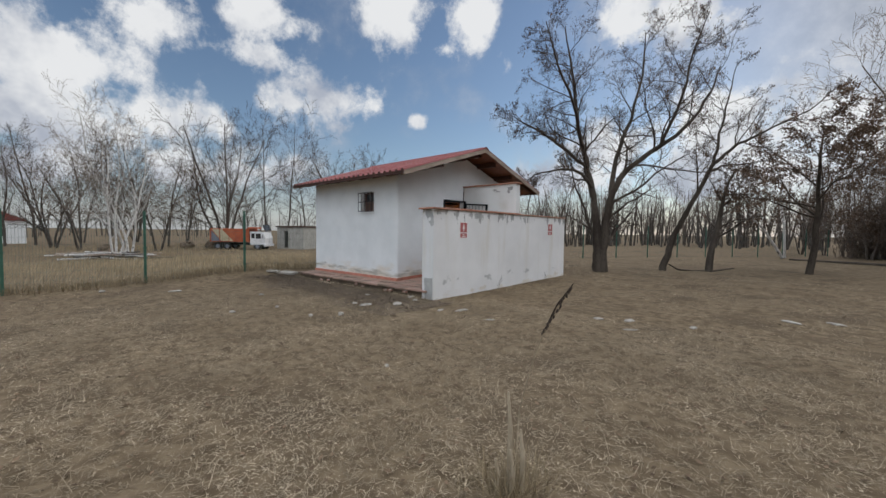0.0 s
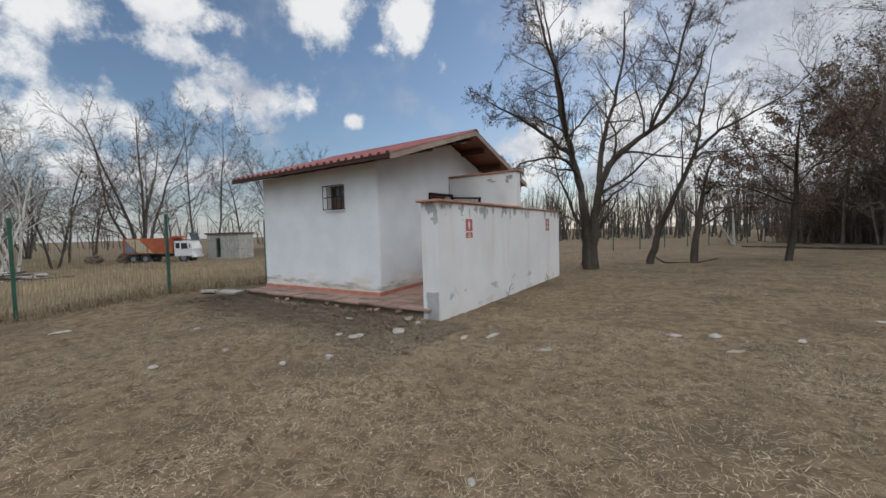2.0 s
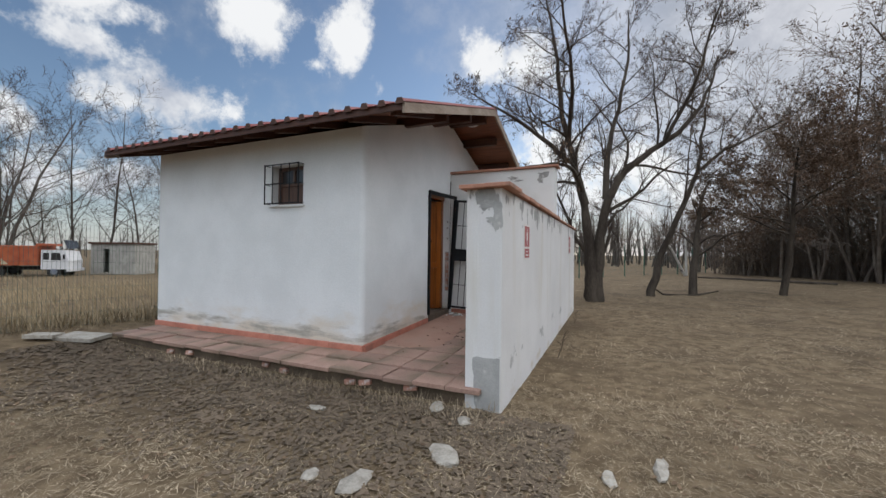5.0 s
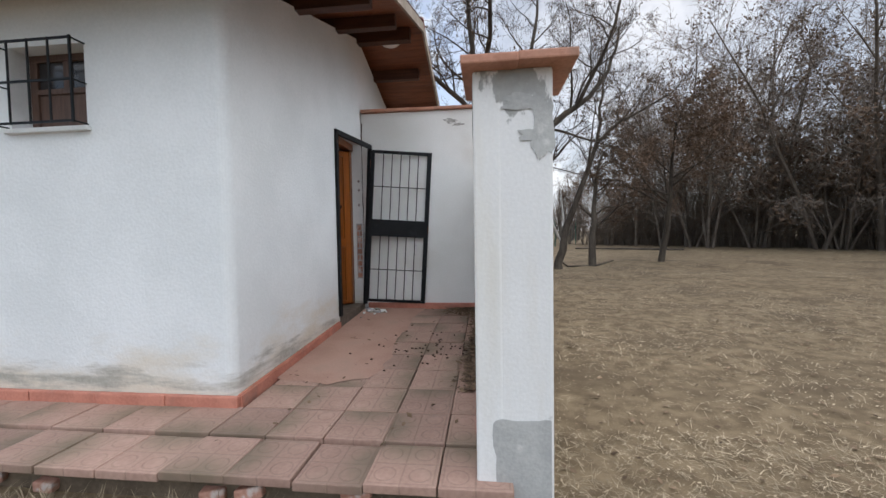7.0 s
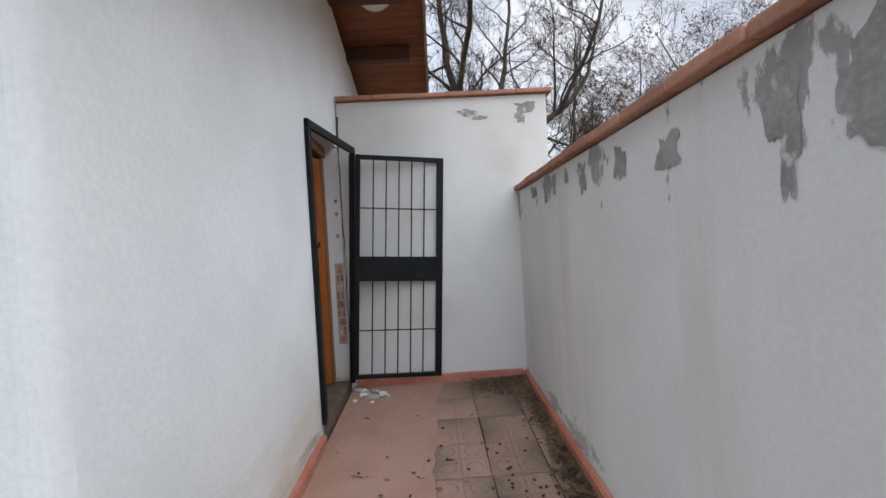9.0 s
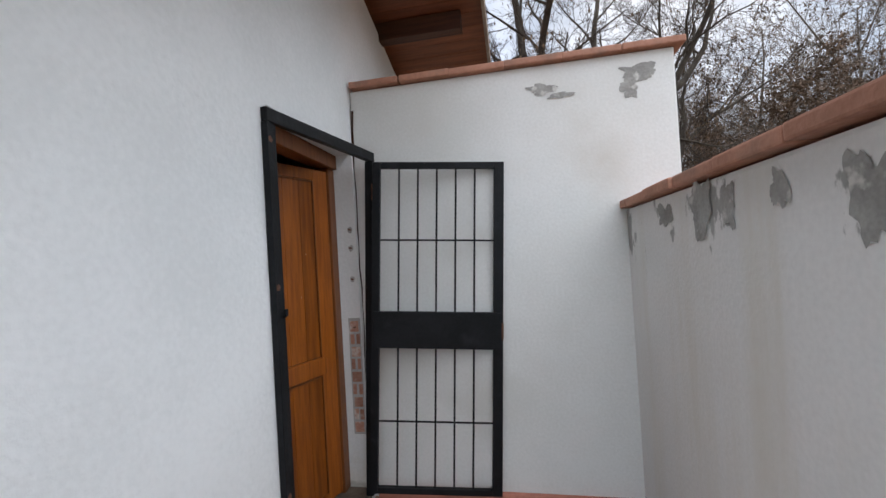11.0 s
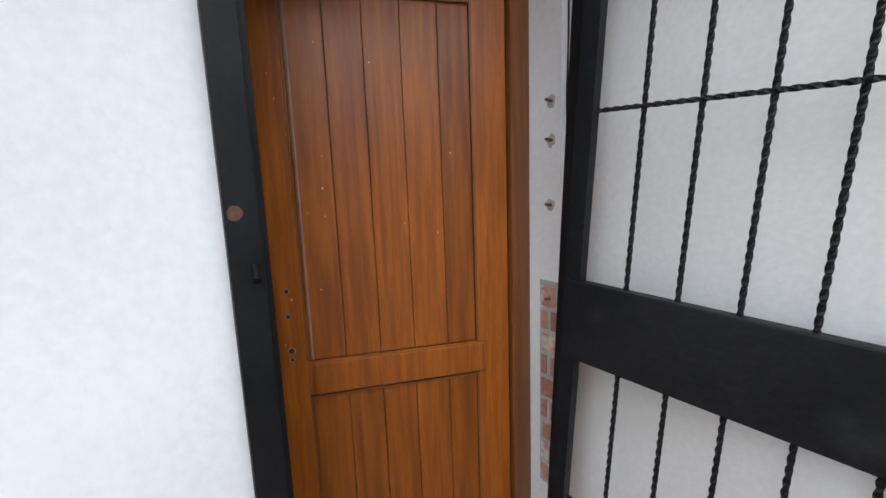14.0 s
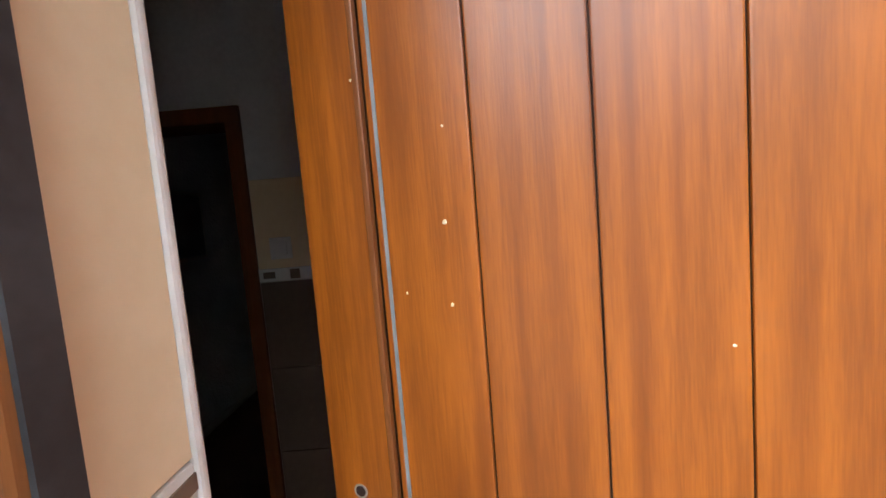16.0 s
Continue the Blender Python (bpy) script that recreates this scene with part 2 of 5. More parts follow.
def stained(name, base, stains):
    """Painted plaster that has come off or been splashed in patches; each stain: colour, stretch, z where it is thickest, reach, amount."""
    m = material(name, *base)
    t = m.node_tree
    p = t.nodes["Principled BSDF"]
    co = t.nodes.new("ShaderNodeTexCoord").outputs["Object"]
    sp = t.nodes.new("ShaderNodeSeparateXYZ")
    t.links.new(co, sp.inputs[0])
    for colour, dark, stretch, zc, reach, amount, edge, level in stains:
        mp = t.nodes.new("ShaderNodeMapping")
        mp.inputs["Scale"].default_value = stretch
        mp.inputs["Location"].default_value = (amount * 17, zc * 3, 0)
        t.links.new(co, mp.inputs[0])
        n = t.nodes.new("ShaderNodeTexNoise")
        n.inputs["Scale"].default_value, n.inputs["Detail"].default_value, n.inputs["Roughness"].default_value = 1.0, 7.0, .62
        t.links.new(mp.outputs[0], n.inputs["Vector"])
        d = t.nodes.new("ShaderNodeMath")
        d.operation = "SUBTRACT"
        t.links.new(sp.outputs[2], d.inputs[0])
        d.inputs[1].default_value = zc
        a = t.nodes.new("ShaderNodeMath")
        a.operation = "ABSOLUTE"
        t.links.new(d.outputs[0], a.inputs[0])
        s = t.nodes.new("ShaderNodeMath")
        s.operation = "MULTIPLY_ADD"
        t.links.new(a.outputs[0], s.inputs[0])
        s.inputs[1].default_value = -amount / reach
        t.links.new(n.outputs[0], s.inputs[2])
        r = t.nodes.new("ShaderNodeMapRange")
        r.interpolation_type = "SMOOTHSTEP"
        r.inputs[1].default_value, r.inputs[2].default_value = level - edge, level + edge
        t.links.new(s.outputs[0], r.inputs[0])
        f = t.nodes.new("ShaderNodeTexNoise")
        f.inputs["Scale"].default_value, f.inputs["Detail"].default_value = 26.0, 4.0
        t.links.new(co, f.inputs["Vector"])
        two = t.nodes.new("ShaderNodeMix")
        two.data_type = "RGBA"
        t.links.new(f.outputs[0], two.inputs[0])
        two.inputs[6].default_value, two.inputs[7].default_value = (*dark, 1), (*colour, 1)
        mx = t.nodes.new("ShaderNodeMix")
        mx.data_type = "RGBA"
        t.links.new(r.outputs[0], mx.inputs[0])
        t.links.new(p.inputs["Base Color"].links[0].from_socket, mx.inputs[6])
        t.links.new(two.outputs[2], mx.inputs[7])
        t.links.new(mx.outputs[2], p.inputs["Base Color"])
    return m


GREY_A, GREY_B = (.44, .44, .42), (.27, .27, .255)
SCREEN = stained("peeling_white_plaster", ((.71, .705, .69), (.80, .795, .78), 1.2, .9, .3, 60),
                 [((.71, .69, .64), (.66, .63, .57), (2.6, 2.6, .25), 1.2, 1.4, .08, .12, .58),
                  (GREY_A, GREY_B, (4.8, 4.8, 2.3), 2.0, .30, .17, .018, .515),
                  ((.54, .54, .52), (.43, .43, .415), (1.6, 1.6, 2.6), .40, .26, .18, .02, .555),
                  ((.72, .69, .62), (.60, .55, .47), (1.6, 1.6, 3.0), .08, .18, .12, .06, .55)])
FRONT = stained("splashed_white_plaster", ((.715, .735, .73), (.80, .818, .815), 1.6, .9, .6, 48),
                [((.72, .66, .56), (.63, .57, .47), (.9, .9, 2.2), .28, .50, .22, .14, .46),
                 ((.50, .48, .42), (.27, .26, .22), (1.5, 1.5, 8.0), .37, .13, .15, .11, .50)])
# ---- building blocks ----
def link_mesh(name, bm, mat):
    me = bpy.data.meshes.new(name)
    bm.normal_update()
    bm.to_mesh(me)
    bm.free()
    me.materials.append(mat)
    return new(name, me)


def part(name, bm, mat, parent, label=""):
    ob = link_mesh(name, bm, mat)
    ob.parent = parent
    if label:
        tagged(ob, label)
    return ob


def thing(name, x, y, z, label, category, group="", kind=""):
    ob = new(name)
    ob.location = (x, y, z)
    return tagged(ob, label, category, group, kind)


def structure(name, bm, mat, label, category):
    return tagged(link_mesh(name, bm, mat), label, category, kind="structure")


def box(x0, x1, y0, y1, z0, z1, bevel=0.0, bm=None, m=None):
    own = bm is None
    bm = bmesh.new() if own else bm
    verts = [bm.verts.new((x, y, z)) for x in (x0, x1) for y in (y0, y1) for z in (z0, z1)]
    if m:
        for v in verts:
            v.co = m @ v.co
    faces = [bm.faces.new([verts[i] for i in f]) for f in ((0, 1, 3, 2), (4, 6, 7, 5), (0, 4, 5, 1), (2, 3, 7, 6), (0, 2, 6, 4), (1, 5, 7, 3))]
    if bevel:
        edges = list({e for f in faces for e in f.edges})
        bmesh.ops.bevel(bm, geom=edges, offset=bevel, segments=2, affect="EDGES", profile=.6)
    return bm


def prism(points, axis, a, b, bm=None):
    """A flat outline drawn out along x, y or z from a to b."""
    bm = bm or bmesh.new()
    def put(p, s):
        return {"x": (s, p[0], p[1]), "y": (p[0], s, p[1]), "z": (p[0], p[1], s)}[axis]
    lo, hi = [bm.verts.new(put(p, a)) for p in points], [bm.verts.new(put(p, b)) for p in points]
    bm.faces.new(lo), bm.faces.new(hi[::-1])
    for i in range(len(points)):
        j = (i + 1) % len(points)
        bm.faces.new((lo[j], lo[i], hi[i], hi[j]))
    bmesh.ops.recalc_face_normals(bm, faces=bm.faces)
    return bm


def tube(points, radii, sides=8, bm=None, caps=True):
    bm = bm or bmesh.new()
    rings = []
    for i, p in enumerate(points):
        p = Vector(p)
        d = (Vector(points[min(i + 1, len(points) - 1)]) - Vector(points[max(i - 1, 0)])).normalized()
        a = d.orthogonal().normalized() if i == 0 else (a - d * a.dot(d)).normalized()
        b = d.cross(a)
        r = radii[i] if isinstance(radii, (list, tuple)) else radii
        rings.append([bm.verts.new(p + r * (math.cos(k * 2 * math.pi / sides) * a + math.sin(k * 2 * math.pi / sides) * b)) for k in range(sides)])
    for q, w in zip(rings, rings[1:]):
        for k in range(sides):
            bm.faces.new((q[k], q[(k + 1) % sides], w[(k + 1) % sides], w[k]))
    if caps:
        bm.faces.new(rings[0][::-1]), bm.faces.new(rings[-1])
    return bm


def blob(bm, x, y, z, rx, ry, rz, rng, rough=.25, sub=1, turn=0.0):
    made = bmesh.ops.create_icosphere(bm, subdivisions=sub, radius=1.0)["verts"]
    c, s = math.cos(turn), math.sin(turn)
    for v in made:
        k = 1 + rng.uniform(-rough, rough)
        px, py = v.co.x * rx * k, v.co.y * ry * k
        v.co = (x + px * c - py * s, y + px * s + py * c, z + v.co.z * rz * k)
    return bm


def raw_mesh(name, verts, faces, mat):
    """A mesh from arrays: verts n x 3, faces m x 3 or m x 4."""
    me = bpy.data.meshes.new(name)
    verts, faces = np.asarray(verts, np.float32), np.asarray(faces, np.int32)
    k = faces.shape[1]
    me.vertices.add(len(verts))
    me.vertices.foreach_set("co", verts.ravel())
    me.loops.add(faces.size)
    me.loops.foreach_set("vertex_index", faces.ravel())
    me.polygons.add(len(faces))
    me.polygons.foreach_set("loop_start", np.arange(0, faces.size, k, dtype=np.int32))
    me.update(calc_edges=True)
    me.validate()
    me.materials.append(mat)
    return me


# ---- plan ----
XE, XW = -8.265, -12.49        # outer faces of the house
YF, YB = 8.005, 13.66
RIDGE_Y, RIDGE_Z, EAVE_Z, EAVE_Y = 10.83, 4.157, 3.09, 7.444
SLOPE = (RIDGE_Z - EAVE_Z) / (RIDGE_Y - EAVE_Y)
ROOF_X0, ROOF_X1 = -13.03, -7.36
YE = 10.85                     # face of the end wall
XPI, XPO = -6.585, -6.255      # screen wall, inside and outside
YP0, YP1 = 7.35, 14.06
WT = .275                      # wall thickness
DY0, DY1, DZ1 = 9.925, 10.832, 2.58   # doorway


def roof_z(y):
    return RIDGE_Z - SLOPE * abs(y - RIDGE_Y)


def floor_z(y):
    return .2 + .13 * min(max((y - 8.0) / 2.85, 0), 1)


def ground_z(x, y):
    z = .22 * math.exp(-((x + 13.9) / 1.7) ** 2 - ((y - 6.6) / 2.4) ** 2)
    k = min(max((y - 8.0) / 7.0, 0), 1)
    z += .08 * k * k * (3 - 2 * k)
    near = min(max((abs(x + 9) + abs(y - 9) - 4) / 6, 0.25), 1)
    z += near * (.05 * noise.noise((x * .35, y * .35, 0)) + .03 * noise.noise((x * 1.4, y * 1.4, 3)))
    if x < -14.5:
        k = min((-14.5 - x) / 22, 1)
        z -= .65 * k * k * (3 - 2 * k)
    far = math.hypot(x + 8, y - 8)
    if far > 25:
        z += min((far - 25) / 60, 1) * .35 * noise.noise((x * .03, y * .03, 7))
    return z


# ---- ground ----
def axis(lo, hi, step, out):
    inner = np.arange(lo, hi + step / 2, step)
    grow = [step * 1.5]
    while sum(grow) < out:
        grow.append(grow[-1] * 1.28)
    g = np.cumsum(grow)
    return np.concatenate((lo - g[::-1], inner, hi + g))


gx, gy = axis(-15, 6, .13, 2600), axis(-3, 17, .13, 2600)
gv = np.array([(x, y, ground_z(x, y) + (random.uniform(-.008, .008) if -16 < x < 7 and -4 < y < 18 else 0)) for y in gy for x in gx])
nx, ny = len(gx), len(gy)
ii, jj = np.meshgrid(np.arange(nx - 1), np.arange(ny - 1))
q = (jj * nx + ii).ravel()
ground_me = raw_mesh("ground", gv, np.stack((q, q + 1, q + nx + 1, q + nx), 1), GROUND)
ground_me.polygons.foreach_set("use_smooth", [True] * len(ground_me.polygons))
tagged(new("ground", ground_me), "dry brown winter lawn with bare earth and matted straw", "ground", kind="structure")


# ---- house ----
def gable_piece(y0, y1, z0, bm):
    ys = [y0] + ([RIDGE_Y] if y0 < RIDGE_Y < y1 else []) + [y1]
    top = [(y, roof_z(y) - .165) for y in reversed(ys)]
    z0a, z0b = z0 if isinstance(z0, tuple) else (z0, z0)
    return prism([(y0, z0a), (y1, z0b)] + top, "x", XE - WT, XE, bm)


bm = bmesh.new()
gable_piece(YF, DY0, -.2, bm), gable_piece(DY1, YB, -.2, bm), gable_piece(DY0, DY1, DZ1, bm)
corner = [e for e in bm.edges if all(abs(v.co.x - XE) < 1e-4 and abs(v.co.y - YF) < 1e-4 for v in e.verts)]
bmesh.ops.bevel(bm, geom=corner, offset=.07, segments=6, affect="EDGES", profile=.5)
wall_east = structure("wall_east", bm, FRONT, "white rough-plastered gable wall with a doorway", "wall")
WX0, WX1, WZ0, WZ1 = -9.885, -9.285, 2.135, 2.70
bm = bmesh.new()
ztop = roof_z(YF) - .165
for x0, x1, z0, z1 in ((XW, WX0, -.2, ztop), (WX1, XE - WT, -.2, ztop), (WX0, WX1, -.2, WZ0), (WX0, WX1, WZ1, ztop)):
    box(x0, x1, YF, YF + .28, z0, z1, bm=bm)
wall_front = structure("wall_front", bm, FRONT, "white plastered front wall with a small barred window", "wall")
structure("wall_west", gable_piece(YF + .28, YB, -.2, bmesh.new()), PLASTER, "white plastered gable wall", "wall").location.x = XW - XE + WT
structure("wall_rear", box(XW + WT, XE - WT, YB - .28, YB, -.2, ztop), PLASTER, "white plastered rear wall", "wall")
structure("wall_end", box(XE + .004, XPO - .02, YE, YE + .22, -.2, 3.0, .012), PLASTER_DIRTY, "white plastered cross wall between house and screen wall", "wall")
wall_end_2 = structure("wall_screen", box(XPI, XPO, YP0, YP1, -.2, 2.085, .015), SCREEN, "white plastered screen wall with bare cement patches", "wall")
structure("wall_pier", box(XPI - .025, XPI + .1, YP0 - .004, YP0 + .38, -.2, 2.08, .012), SCREEN, "white plastered end pier of the screen wall", "wall")
structure("ceiling", box(XW + WT, XE - WT, YF + .28, YB - .28, 2.95, 3.05), BLACKISH, "dim plastered ceiling", "ceiling")
structure("floor", box(XW + WT, XE - WT, YF + .28, YB - .28, -.1, .36), BROWN_TILE, "dark tiled floor", "floor")
# partition with a doorway, tiled to the height of a head
PX = -9.66
bm = bmesh.new()
for y0, y1, z0, z1 in ((YF + .28, 8.70, .36, 2.95), (9.474, YB - .28, .36, 2.95), (8.70, 9.474, 2.30, 2.95)):
    box(PX - .12, PX, y0, y1, z0, z1, bm=bm)
partition = structure("wall_partition", bm, BLACKISH, "dim inner wall with an open doorway, tiled below", "wall")

# roof
roof = thing("roof", XW, YF, 3.0, "low red corrugated sheet roof on stained timber, with wide overhangs", "roof", kind="structure")
W = Matrix.Translation(-Vector((XW, YF, 3.0)))


def sheet(sign):
    """One slope of trapezoid sheet with ribs running down it."""
    bm = bmesh.new()
    prof, x = [], ROOF_X0
    while x < ROOF_X1 - .02:
        prof += [(x, 0), (x + .125, 0), (x + .15, .035), (x + .20, .035), (x + .225, 0)]
        x += .2268
    prof.append((ROOF_X1, 0))
    rows = []
    for k in range(5):
        y = RIDGE_Y + sign * (RIDGE_Y - EAVE_Y + .02) * k / 4
        rows.append(([bm.verts.new((px, y, roof_z(y) + pz)) for px, pz in prof], [bm.verts.new((px, y, roof_z(y) + pz - .006)) for px, pz in prof]))
    for (a, al), (b, bl) in zip(rows, rows[1:]):
        for i in range(len(prof) - 1):
            bm.faces.new((a[i], a[i + 1], b[i + 1], b[i]))
            bm.faces.new((al[i + 1], al[i], bl[i], bl[i + 1]))
    a, al = rows[-1]
    for i in range(len(prof) - 1):
        bm.faces.new((a[i + 1], a[i], al[i], al[i + 1]))
    bmesh.ops.recalc_face_normals(bm, faces=bm.faces)
    return bm


def roof_part(name, bm, mat, label=""):
    bmesh.ops.transform(bm, matrix=W, verts=bm.verts)
    return part(name, bm, mat, roof, label)


for sign in (-1, 1):
    roof_part("roof_sheet", sheet(sign), ROOF, "ribbed red metal sheet")
    # soffit boards run along x
    n = 26
    bm = bmesh.new()
    for k in range(n):
        ya, yb = [RIDGE_Y + sign * (RIDGE_Y - EAVE_Y - .03) * (k + e) / n for e in (0.02, .98)]
        za, zb = roof_z(ya), roof_z(yb)
        prism([(ya, za - .055), (yb, zb - .055), (yb, zb - .035), (ya, za - .035)], "x", ROOF_X0 + .03, ROOF_X1 - .03, bm)
    roof_part("soffit_boards", bm, SOFFIT, "red-brown stained soffit boards")
    # verge boards at both gables
    for x in (ROOF_X0, ROOF_X1 - .03):
        ya, yb = RIDGE_Y, RIDGE_Y + sign * (RIDGE_Y - EAVE_Y)
        roof_part("verge_board", prism([(ya, roof_z(ya) - .012), (yb, roof_z(yb) - .012), (yb, roof_z(yb) - .125), (ya, roof_z(ya) - .125)], "x", x, x + .028), OLDWOOD, "weathered bare verge board")
    # purlins show their ends beyond the gable
    for d in (.75, 1.72):
        y = RIDGE_Y + sign * d * 1.02
        zt = roof_z(y) - .057
        roof_part("purlin", box(XW - .42, XE + .70, y - .05, y + .05, zt - .15, zt, .006), BEAM)
    # rafter tails under the eave
    x = ROOF_X0 + .25
    while x < ROOF_X1 - .1:
        ya, yb = RIDGE_Y + sign * 2.30, RIDGE_Y + sign * (RIDGE_Y - EAVE_Y - .10)
        roof_part("rafter_tail", prism([(ya, roof_z(ya) - .057), (yb, roof_z(yb) - .057), (yb, roof_z(yb) - .13), (ya, roof_z(ya) - .165)], "x", x - .04, x + .04), BEAM)
        x += .58
    yb = RIDGE_Y + sign * (RIDGE_Y - EAVE_Y)
    roof_part("eave_board", box(ROOF_X0 + .01, ROOF_X1 - .03, min(yb, yb - sign * .025), max(yb, yb - sign * .025), EAVE_Z - .085, EAVE_Z - .012), BEAM)
    # dark plates before the sheet ends stand for their backlit shade
    x = ROOF_X0
    while x < ROOF_X1 - .1:
        lo, hi = sorted((yb + sign * .021, yb + sign * .030))
        roof_part("rib_end", prism([(x + .118, EAVE_Z - .03), (x + .232, EAVE_Z - .03), (x + .205, EAVE_Z + .036), (x + .145, EAVE_Z + .036)], "y", lo, hi), BEAM, "dark plate standing for backlit shade on a roof rib")
        x += .2268
roof_part("ridge_beam", box(XW - .42, XE + .72, RIDGE_Y - .06, RIDGE_Y + .06, RIDGE_Z - .24, RIDGE_Z - .06, .006), BEAM)
roof_part("ridge_cap", prism([(RIDGE_Y - .14, roof_z(RIDGE_Y - .14) + .038), (RIDGE_Y, RIDGE_Z + .05), (RIDGE_Y + .14, roof_z(RIDGE_Y + .14) + .038), (RIDGE_Y + .14, roof_z(RIDGE_Y + .14) + .03), (RIDGE_Y, RIDGE_Z + .038), (RIDGE_Y - .14, roof_z(RIDGE_Y - .14) + .03)], "x", ROOF_X0, ROOF_X1), ROOF)

# copings
def coping(name, x0, x1, y0, y1, z, along, piece, label, thick=.045):
    th = thing(name, (x0 + x1) / 2, (y0 + y1) / 2, z, label, "coping", kind="structure")
    n = max(1, round(((y1 - y0) if along == "y" else (x1 - x0)) / piece))
    rng = random.Random(name)
    for i in range(n):
        a, b = i / n, (i + 1) / n
        xs, ys = ((x0, x1), (y0 + (y1 - y0) * a + .003, y0 + (y1 - y0) * b - .003)) if along == "y" else ((x0 + (x1 - x0) * a + .003, x0 + (x1 - x0) * b - .003), (y0, y1))
        dz = rng.uniform(0, .006)
        bmx = box(xs[0] + rng.uniform(-.008, .008), xs[1] + rng.uniform(-.008, .008), *ys, z + dz, z + thick + dz, .008)
        bmesh.ops.transform(bmx, matrix=Matrix.Translation(-Vector(th.location)), verts=bmx.verts)
        part("coping_tile", bmx, COPING, th)
    return th


coping("pier_cap", XPI - .075, XPO + .09, YP0 - .09, YP0 + .40, 2.078, "x", .25, "red clay tile cap on the pier", .04)
coping("screen_wall_coping", XPI - .04, XPO + .04, YP0 + .40, YE + .22, 2.088, "y", .33, "red-brown clay tile coping along the screen wall")
coping("screen_wall_coping", XPI - .03, XPO + .03, YE + .22, YP1 + .04, 2.085, "y", .33, "thin weathered coping along the rear screen wall", .03)
coping("end_wall_coping", XE + .01, XPO + .03, YE - .04, YE + .26, 3.002, "x", .33, "red clay tile coping on the cross wall", .04)

# ---- terrace ----
TERR_L = -12.35


def front_edge(x):
    return 7.33 - .05 * (x + 6.6) / (TERR_L + 6.6)


bm = prism([(TERR_L + .04, front_edge(TERR_L) + .05), (XPI - .03, front_edge(-6.6) + .05), (XPI - .03, 8.0), (TERR_L + .04, 8.0)], "z", -.25, .15)
prism([(8.0, -.25), (YE, -.25), (YE, floor_z(YE) - .05), (8.0, .15)], "x", XE, XPI - .001, bm)
terrace = structure("terrace", bm, EARTH, "raised rough concrete terrace base with crumbling edge", "terrace")
bm = bmesh.new()
box(-.1725, .1725, -.1725, .1725, -.045, 0, .006, bm)
tile_me = bpy.data.meshes.new("tile")
bm.to_mesh(tile_me)
bm.free()
tile_me.materials.append(TILE)
P = .351
rng = random.Random(4)
TILES = []
for i in range(17):
    for j in range(12):
        x, y = -6.785 + .17 - i * P + .0, 7.47 + j * P
        if y > 7.9 and x < XE + .02:
            continue
        if y > YE - .1 or x < TERR_L or x > XPI - .02:
            continue
        TILES.append((x, y))
for x, y in TILES:
    dy = -.02 if y < 7.6 else 0
    t = new("tile", tile_me)
    t.parent = terrace
    slope = math.degrees(math.atan(.13 / 2.85)) if y > 8 else 0
    lift = floor_z(y) + rng.uniform(-.002, .002) - (.02 * rng.random() if y < 7.6 else 0)
    t.matrix_basis = pose(x + rng.uniform(-.003, .003), y + dy + rng.uniform(-.003, .003), lift, slope, 0, 0) @ pose(0, 0, 0, rng.uniform(-.25, .25), rng.uniform(-.3, .3), rng.choice((0, 90, 180, 270)) + rng.uniform(-.6, .6))
rng = random.Random(12)
edge = [(XE + .035, 8.45), (-7.75, 8.36), (-7.45, 8.55), (-7.42, 9.0), (-7.50, 9.4), (-7.44, 9.9), (-7.47, 10.3), (-7.38, YE - .01), (XE + .035, YE - .01)]
pts = []
for a, b in zip(edge, edge[1:] + edge[:1]):
    for k in range(6):
        f = k / 6
        w = .02 if (a[0] > XE + .1 or b[0] > XE + .1) else 0
        pts.append((a[0] + (b[0] - a[0]) * f + rng.uniform(-w, w), a[1] + (b[1] - a[1]) * f + rng.uniform(-w, w)))
bm = bmesh.new()
bm.faces.new([bm.verts.new((x, min(y, YE - .005), floor_z(y) + .006)) for x, y in pts])
bmesh.ops.triangulate(bm, faces=bm.faces)
structure("floor_skim", bm, SKIM, "worn pink cement skim spread over the terrace tiles", "floor")

# red skirting at the foot of the walls
def skirting(x0, x1, y0, y1, za, zb, hgt=.075):
    """A skirting whose foot follows the floor."""
    bm = bmesh.new()
    if x1 - x0 > y1 - y0:
        return box(x0, x1, y0, y1, za - .03, za + hgt, .012, bm)
    prism([(y0, za - .03), (y1, zb - .03), (y1, zb + hgt), (y0, za + hgt)], "x", x0, x1, bm)
    bmesh.ops.bevel(bm, geom=list(bm.edges), offset=.010, segments=2, affect="EDGES")
    return bm


def skirt(label, *a):
    structure("baseboard", skirting(*a), RED_TRIM, label, "skirting")


SK = "chipped red painted cement skirting"
for k in range(8):
    a, b = XW - .01 + (XE + .045 - XW) * k / 8, XW - .01 + (XE + .045 - XW) * (k + 1) / 8
    skirt(SK, a + .001, b - .001, YF - .042 + .004 * (k % 2), YF - .002, .2, .2)
skirt(SK, XE + .002, XE + .042, YF - .002, 9.86, floor_z(YF), floor_z(9.86))
skirt(SK, -8.2, XPI - .045, YE - .042, YE - .002, floor_z(YE), floor_z(YE))
skirt(SK, XPI - .042, XPI - .002, YP0 + .40, YE - .045, floor_z(7.5), floor_z(YE))
